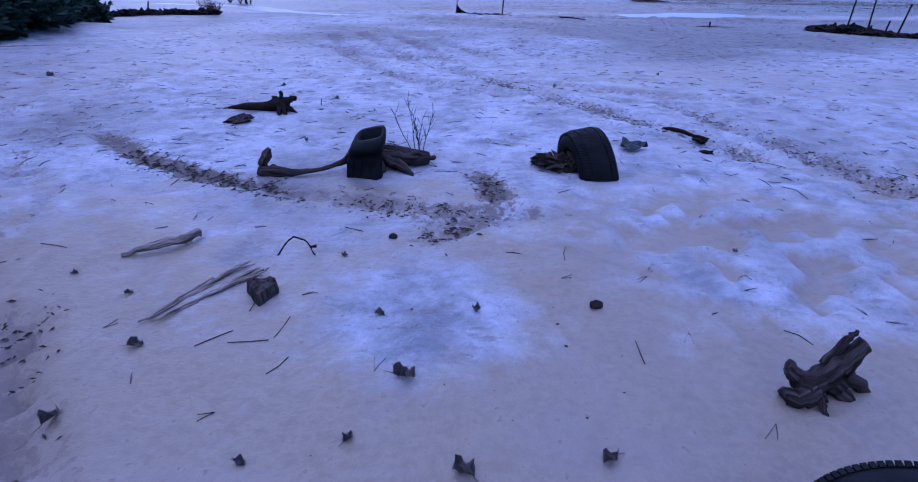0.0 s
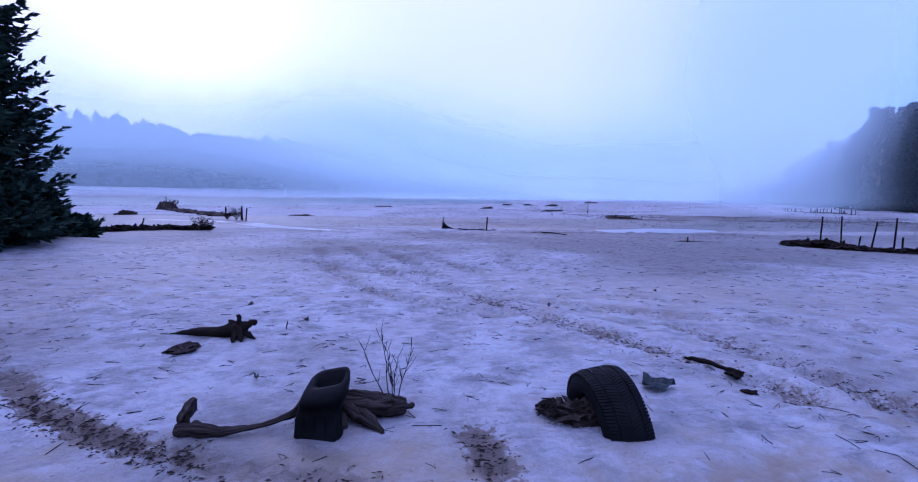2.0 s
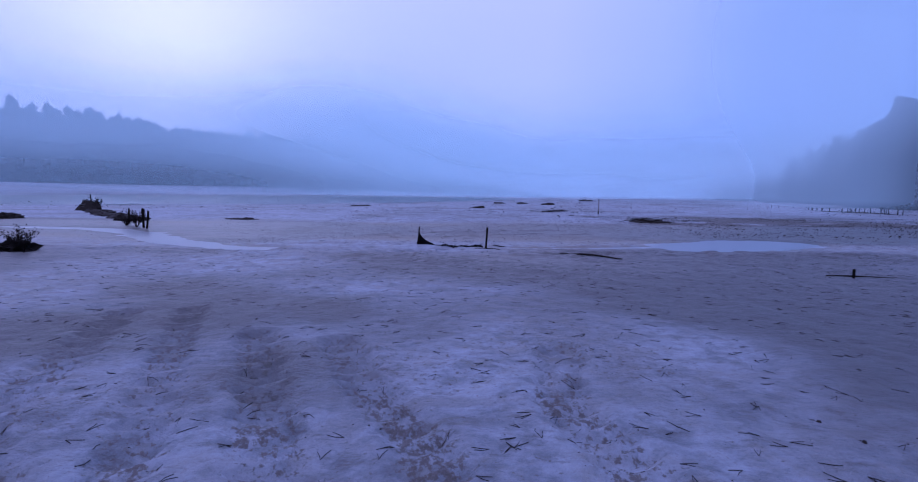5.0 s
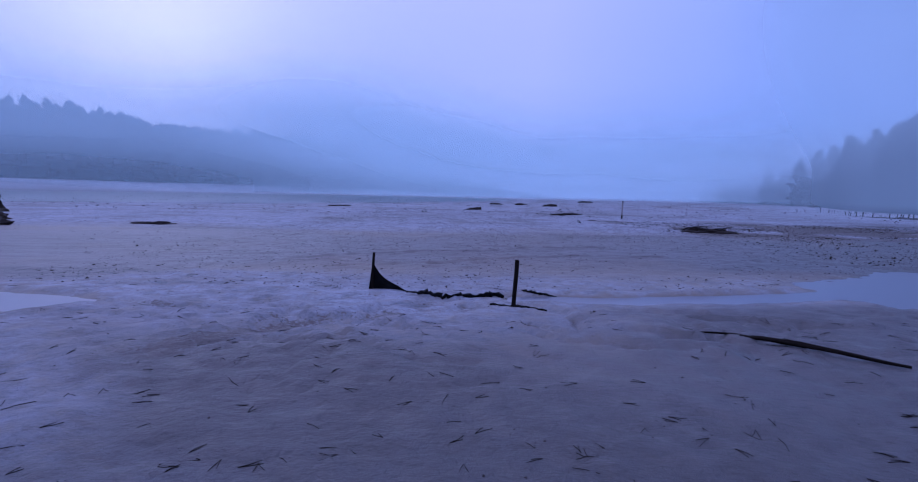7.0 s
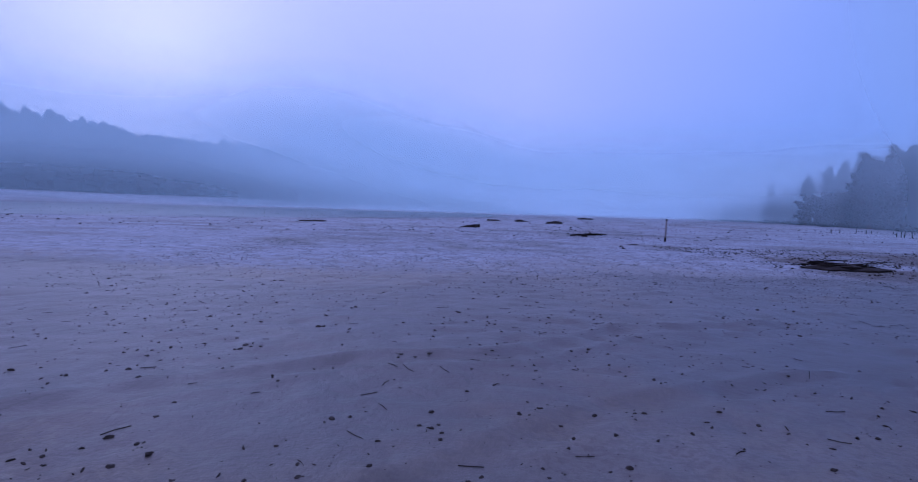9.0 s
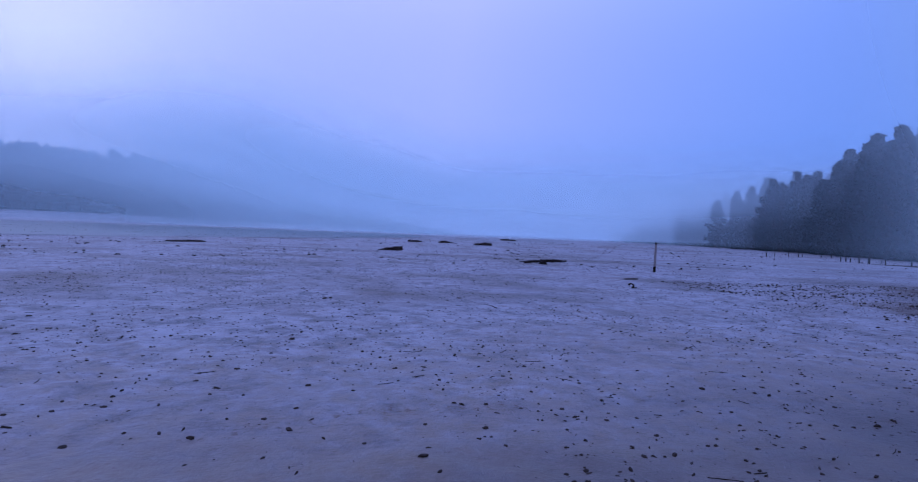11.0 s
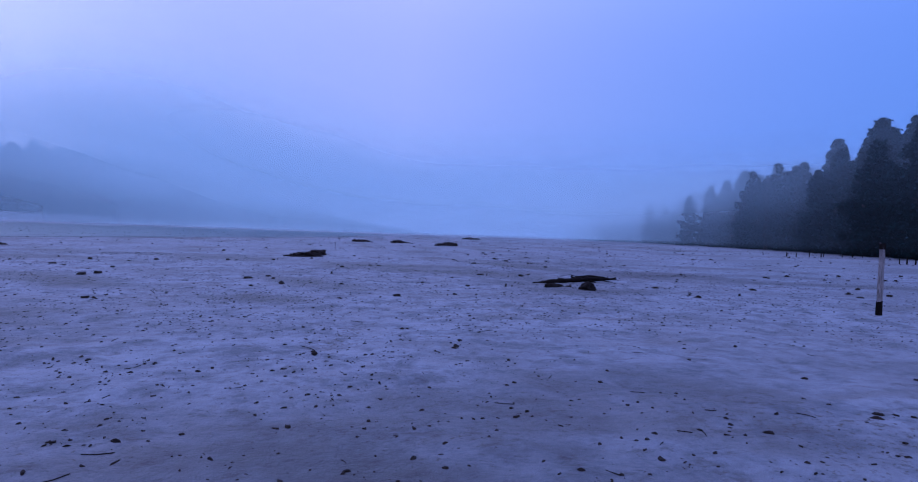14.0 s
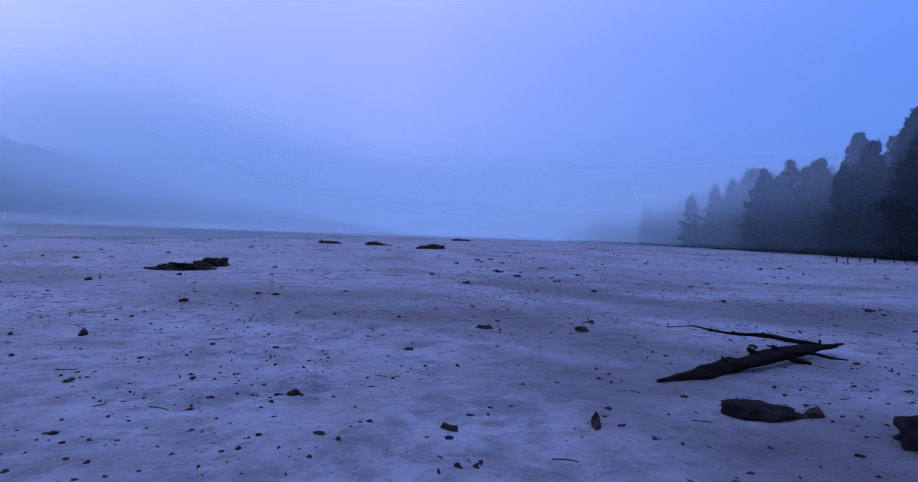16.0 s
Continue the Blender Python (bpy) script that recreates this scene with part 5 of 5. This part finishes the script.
# ---- leaves, clods and litter ----
def leaf_mesh(seed):
    q = random.Random(seed)
    mb = MB()
    n = 9
    for side in (0.0, -0.0012):
        for i in range(n):
            t = i / (n - 1)
            w = 0.44 * math.sin(math.pi * (0.04 + 0.94 * t ** 0.8)) * (1 + 0.3 * math.sin(t * 23 + seed) + 0.15 * math.sin(t * 41 + 2 * seed))
            lift = 0.07 * math.sin(t * 3.1 + seed) + 0.06 * t
            for j, s in enumerate((-1, -0.5, 0, 0.5, 1)):
                mb.v.append((s * w * 0.8, t - 0.5, lift + abs(s) ** 1.5 * 0.34 * (1 + 0.7 * math.sin(seed * s + t * 7)) + side * 18 + 0.08))
    q5 = n * 5
    f = [(i * 5 + j, i * 5 + j + 1, (i + 1) * 5 + j + 1, (i + 1) * 5 + j) for i in range(n - 1) for j in range(4)]
    mb.f = f + [tuple(q5 + k for k in x[::-1]) for x in f]
    return mb


blades = [leaf_mesh(s).mesh("blade", DRYLEAF) for s in (1, 2, 3, 4)]
stalk_mb = MB()
stalk_mb.tube([(0, 0.45, 0.12), (0.05, 0.75, 0.1), (0.12, 1.0, 0.03)], [0.03, 0.022, 0.018], 5, 0)
stalk_me = stalk_mb.mesh("stalk", DRYLEAF)


def leaf(x, y, size, rz, k):
    e = thing("dead_leaf", "curled dark dead leaf on damp sand", "leaf", (x, y, gz(x, y)), rz, "dead leaves on the sand")
    for name, me in (("blade", blades[k % 4]), ("stalk", stalk_me)):
        ob = new(name, me)
        ob.parent = e
        ob.scale = (size, size, size)


for i, (x, y, s) in enumerate(((0.95, 3.5, 0.055), (0.73, 3.1, 0.085), (0.607, 2.855, 0.045), (0.93, 2.75, 0.08), (1.31, 2.81, 0.06), (0.35, 3.92, 0.04), (-0.2, 3.22, 0.06), (-0.25, 2.88, 0.07), (0.59, 3.46, 0.045),
                               (2.14, 4.06, 0.035), (1.71, 3.9, 0.03), (-0.43, 3.56, 0.035), (-0.39, 5.82, 0.05), (-0.75, 3.7, 0.035), (-4.26, 8.33, 0.12), (0.35, 2.75, 0.04), (1.75, 7.95, 0.07), (-0.53, 7.35, 0.07), (-1.3, 8.0, 0.06), (3.2, 9.1, 0.06))):
    leaf(x, y, s * 0.85, i * 77, i)
chunk("pebble", "small dark rounded pebble on damp sand", "pebble", (0.54, 4.12, 0), (0.022, 0.016, 0.014), 51, STONE, 0.15, 14, 10)
chunk("pebble", "dark pebble on damp sand", "pebble", (1.41, 3.56, 0), (0.026, 0.02, 0.018), 52, STONE, 0.2, 14, 10)

clods = []
for s in range(6):
    mb = MB()
    q = random.Random(300 + s)
    for k in range(5):
        mb.lump((q.uniform(-0.7, 0.7), q.uniform(-0.5, 0.5), q.uniform(0, 0.3)), (q.uniform(0.25, 0.55), q.uniform(0.2, 0.4), q.uniform(0.2, 0.45)), q, 8, 5, 0.7, 2.3)
    clods.append(mb.mesh("mud_clod", CLOD))
for i, (x, y, s) in enumerate(((2.48, 36.12, 0.09), (0.6, 35.96, 0.12), (1.1, 35.46, 0.07), (1.3, 35.6, 0.06), (0.16, 37.25, 0.1), (1.67, 35.53, 0.05), (1.47, 36.22, 0.035), (4.83, 36.33, 0.06), (4.07, 35.49, 0.05), (3.4, 35.7, 0.05),
                               (2.99, 27.95, 0.06), (1.55, 28.28, 0.05), (2.25, 27.41, 0.05), (1.03, 27.21, 0.06), (-0.06, 27.37, 0.04), (-1.44, 28.81, 0.07), (1.83, 27.81, 0.07), (3.63, 28.19, 0.07), (0.78, 25.57, 0.05), (0.57, 25.53, 0.045),
                               (2.33, 26.97, 0.06), (-2.16, 26.73, 0.05), (1.19, 24.97, 0.06), (1.26, 24.43, 0.05), (2.98, 25.44, 0.05), (-0.56, 25.59, 0.05), (4.25, 47.78, 0.07), (4.76, 47.43, 0.1), (5.43, 46.45, 0.08), (5.4, 52.1, 0.09),
                               (3.91, 47.0, 0.05), (3.97, 42.03, 0.09), (3.79, 41.91, 0.05), (4.23, 41.55, 0.05), (2.92, 41.96, 0.12), (2.15, 48.4, 0.1), (4.47, 47.88, 0.05), (10.24, 48.58, 0.1), (5.8, 47.02, 0.04),
                               (-0.92, 13.96, 0.05), (2.8, 11.8, 0.06), (2.88, 11.57, 0.05), (4.32, 14.7, 0.07), (2.84, 14.33, 0.05), (-1.13, 12.7, 0.05), (0.53, 23.33, 0.05), (2.19, 20.07, 0.07), (1.4, 19.54, 0.05), (0.18, 31.66, 0.06), (3.98, 32.74, 0.06), (-0.79, 29.6, 0.07))):
    ob = new("mud_clod", clods[i % 6])
    ob.matrix_world = pose(x, y, gz(x, y) - s * 0.1, 0, 0, i * 67) @ Matrix.Diagonal((s * 0.6, s * 0.6, s * 0.42, 1))
    tagged(ob, "crumbled dark mud clod on frosted ground" if y > 22 else "dark crumb of mud on frosted sand", "mud", "mud clods on the lake bed")


def scatter():
    """Small crumbs, pine needles and twigs, too many to count."""
    g = np.random.default_rng(9)

    def crumbs(name, label, n, xr, yr, lo, hi, mat, seed, thin=0.0, flat=0.55, power=1.25):
        x = g.uniform(*xr, n)
        y = yr[0] + (yr[1] - yr[0]) * g.random(n) ** power
        k = n // 3
        src = g.integers(k, n, k)
        x[:k], y[:k] = x[src] + g.normal(0, 0.09, k), y[src] + g.normal(0, 0.07, k)
        patch = fbm(x, y, 0.9, 3, seed) + 0.5 * fbm(x, y, 0.2, 2, seed + 5)
        keep = patch > thin + g.uniform(-0.35, 0.25, n)
        x, y = x[keep], y[keep]
        h = ground_at(x, y)[0]
        keep = h > WATER_Z + 0.012
        if yr[0] > 20:
            keep &= g.random(len(y)) < 0.6 + 0.4 * smooth(24.0, 34.0, y)
        x, y, h = x[keep], y[keep], h[keep]
        n = len(x)
        s = lo * (hi / lo) ** (g.random(n) ** 2.0)
        ring = np.arange(6) * math.pi / 3
        base = np.concatenate([np.stack([np.cos(ring), np.sin(ring), 0 * ring], 1), np.stack([0.75 * np.cos(ring + 0.5), 0.75 * np.sin(ring + 0.5), 0 * ring + 0.75], 1), [(0, 0, 1.0)]])
        a = g.uniform(0, 6.28, n)
        jit = base[None] * g.uniform(0.6, 1.4, (n, 13, 3))
        jit[:, :, 1] *= g.uniform(0.2, 0.85, (n, 1))
        px = jit[:, :, 0] * np.cos(a)[:, None] - jit[:, :, 1] * np.sin(a)[:, None]
        py = jit[:, :, 0] * np.sin(a)[:, None] + jit[:, :, 1] * np.cos(a)[:, None]
        v = np.stack([x[:, None] + px * s[:, None], y[:, None] + py * s[:, None], h[:, None] - 0.003 + jit[:, :, 2] * s[:, None] * flat], -1).reshape(-1, 3)
        tri = np.array([t for i in range(6) for t in ((i, (i + 1) % 6, 6 + i), ((i + 1) % 6, 6 + (i + 1) % 6, 6 + i), (6 + i, 6 + (i + 1) % 6, 12))])
        f = (tri[None] + 13 * np.arange(n)[:, None, None]).reshape(-1, 3)
        me = bpy.data.meshes.new(name)
        me.from_pydata(v.tolist(), [], f.tolist())
        me.materials.append(mat)
        me.update()
        tagged(new(name, me), label, "litter", kind="stuff")

    def needles(name, label, n, xr, yr, lo, hi, rad, mat, pairs, power=1.3):
        x, y = g.uniform(*xr, n), yr[0] + (yr[1] - yr[0]) * g.random(n) ** power
        if pairs:
            x, y = np.repeat(x, 2), np.repeat(y, 2)
        n = len(x)
        a = g.uniform(0, 6.28, n)
        if pairs:
            a[1::2] = a[::2] + g.uniform(0.1, 0.7, n // 2)
        L = g.uniform(lo, hi, n)
        bend = g.uniform(-0.25, 0.25, n)
        mx, my = x + np.cos(a) * L * 0.5, y + np.sin(a) * L * 0.5
        tx, ty = mx + np.cos(a + bend) * L * 0.5, my + np.sin(a + bend) * L * 0.5
        rows = []
        for qx, qy, k in ((x, y, 1.0), (mx, my, 1.0), (tx, ty, 0.5)):
            z = ground_at(qx, qy)[0]
            ox, oy = -np.sin(a) * rad * k, np.cos(a) * rad * k
            rows += [np.stack([qx - ox, qy - oy, z + 0.001], -1), np.stack([qx, qy, z + 0.003 + rad], -1), np.stack([qx + ox, qy + oy, z + 0.001], -1)]
        v = np.stack(rows, 1).reshape(-1, 3)
        quad = np.array([(0, 1, 4, 3), (1, 2, 5, 4), (3, 4, 7, 6), (4, 5, 8, 7)])
        f = (quad[None] + 9 * np.arange(n)[:, None, None]).reshape(-1, 4)
        me = bpy.data.meshes.new(name)
        me.from_pydata(v.tolist(), [], f.tolist())
        me.materials.append(mat)
        me.update()
        tagged(new(name, me), label, "litter", kind="stuff")

    def along(name, label, tracks, per, lo, hi, mat):
        """Torn bits of turf and bark pressed into the wheel tracks."""
        mb = MB()
        for pts, w, deep, dark in tracks:
            if dark < 0.5:
                continue
            for (ax, ay), (bx, by) in zip(pts, pts[1:]):
                n = int(math.hypot(bx - ax, by - ay) * per * dark)
                t, o = g.random(n), g.normal(0, w * 0.6, (n, 2))
                x, y = ax + (bx - ax) * t + o[:, 0], ay + (by - ay) * t + o[:, 1]
                keep = fbm(x, y, 1.8, 3, 351) > -0.25 + g.uniform(-0.12, 0.2, n)
                x, y = x[keep], y[keep]
                z = ground_at(x, y)[0]
                for px, py, pz in zip(x, y, z):
                    a, L, k = g.uniform(0, 6.28), g.uniform(lo, hi), g.uniform(0.12, 0.4)
                    c, sn = math.cos(a) * L, math.sin(a) * L
                    mb.add([(px - c, py - sn, pz), (px + sn * k, py - c * k, pz + 0.001), (px + c, py + sn, pz + 0.001), (px - sn * k, py + c * k, pz), (px, py, pz + L * g.uniform(0.2, 0.5))],
                           [(0, 1, 4), (1, 2, 4), (2, 3, 4), (3, 0, 4)])
        tagged(new(name, mb.mesh(name, mat)), label, "litter", kind="stuff")

    along("track_litter", "torn dark turf and bark bits pressed into wheel tracks", TRACKS, 800, 0.004, 0.02, CLOD)
    crumbs("mud_crumbs", "scattered dark mud crumbs on the frosted lake bed", 36000, (-14, 22), (21.5, 80), 0.006, 0.026, CLOD, 301, -0.05)
    crumbs("mud_crumbs", "dense fine mud crumbs near the middle of the bed", 140000, (-4.5, 12.5), (21.5, 56), 0.004, 0.018, CLOD, 311, -0.05, 0.6, 1.0)
    crumbs("mud_crumbs", "sparse dark crumbs on the beach sand", 20000, (-5, 9), (2.2, 21), 0.002, 0.011, CLOD, 321, 0.08)
    crumbs("far_crumbs", "far dark clods dotting the lake bed", 12000, (-45, 50), (45, 130), 0.02, 0.09, CLOD, 331, 0.0)
    crumbs("weed_tufts", "dark clumps of dead weed on the muddy bed", 26000, (8, 30), (24.5, 40), 0.01, 0.034, WEED, 341, 0.0, 0.8, 1.0)
    needles("pine_needles", "fallen brown pine needles on damp sand", 190, (-2.5, 4.5), (2.2, 9), 0.045, 0.075, 0.0006, DARKWOOD, True)
    needles("pine_needles", "fallen brown pine needles further up the beach", 2400, (-6, 10), (5, 20), 0.05, 0.10, 0.0011, DARKWOOD, True, 1.0)
    needles("small_twigs", "small dark twigs lying on sand", 420, (-5, 8), (3.2, 20), 0.05, 0.16, 0.0014, DARKWOOD, False)
    needles("small_twigs", "short dark stems lying on the muddy bed", 1500, (-6, 16), (21, 60), 0.04, 0.14, 0.0018, DARKWOOD, False)


scatter()
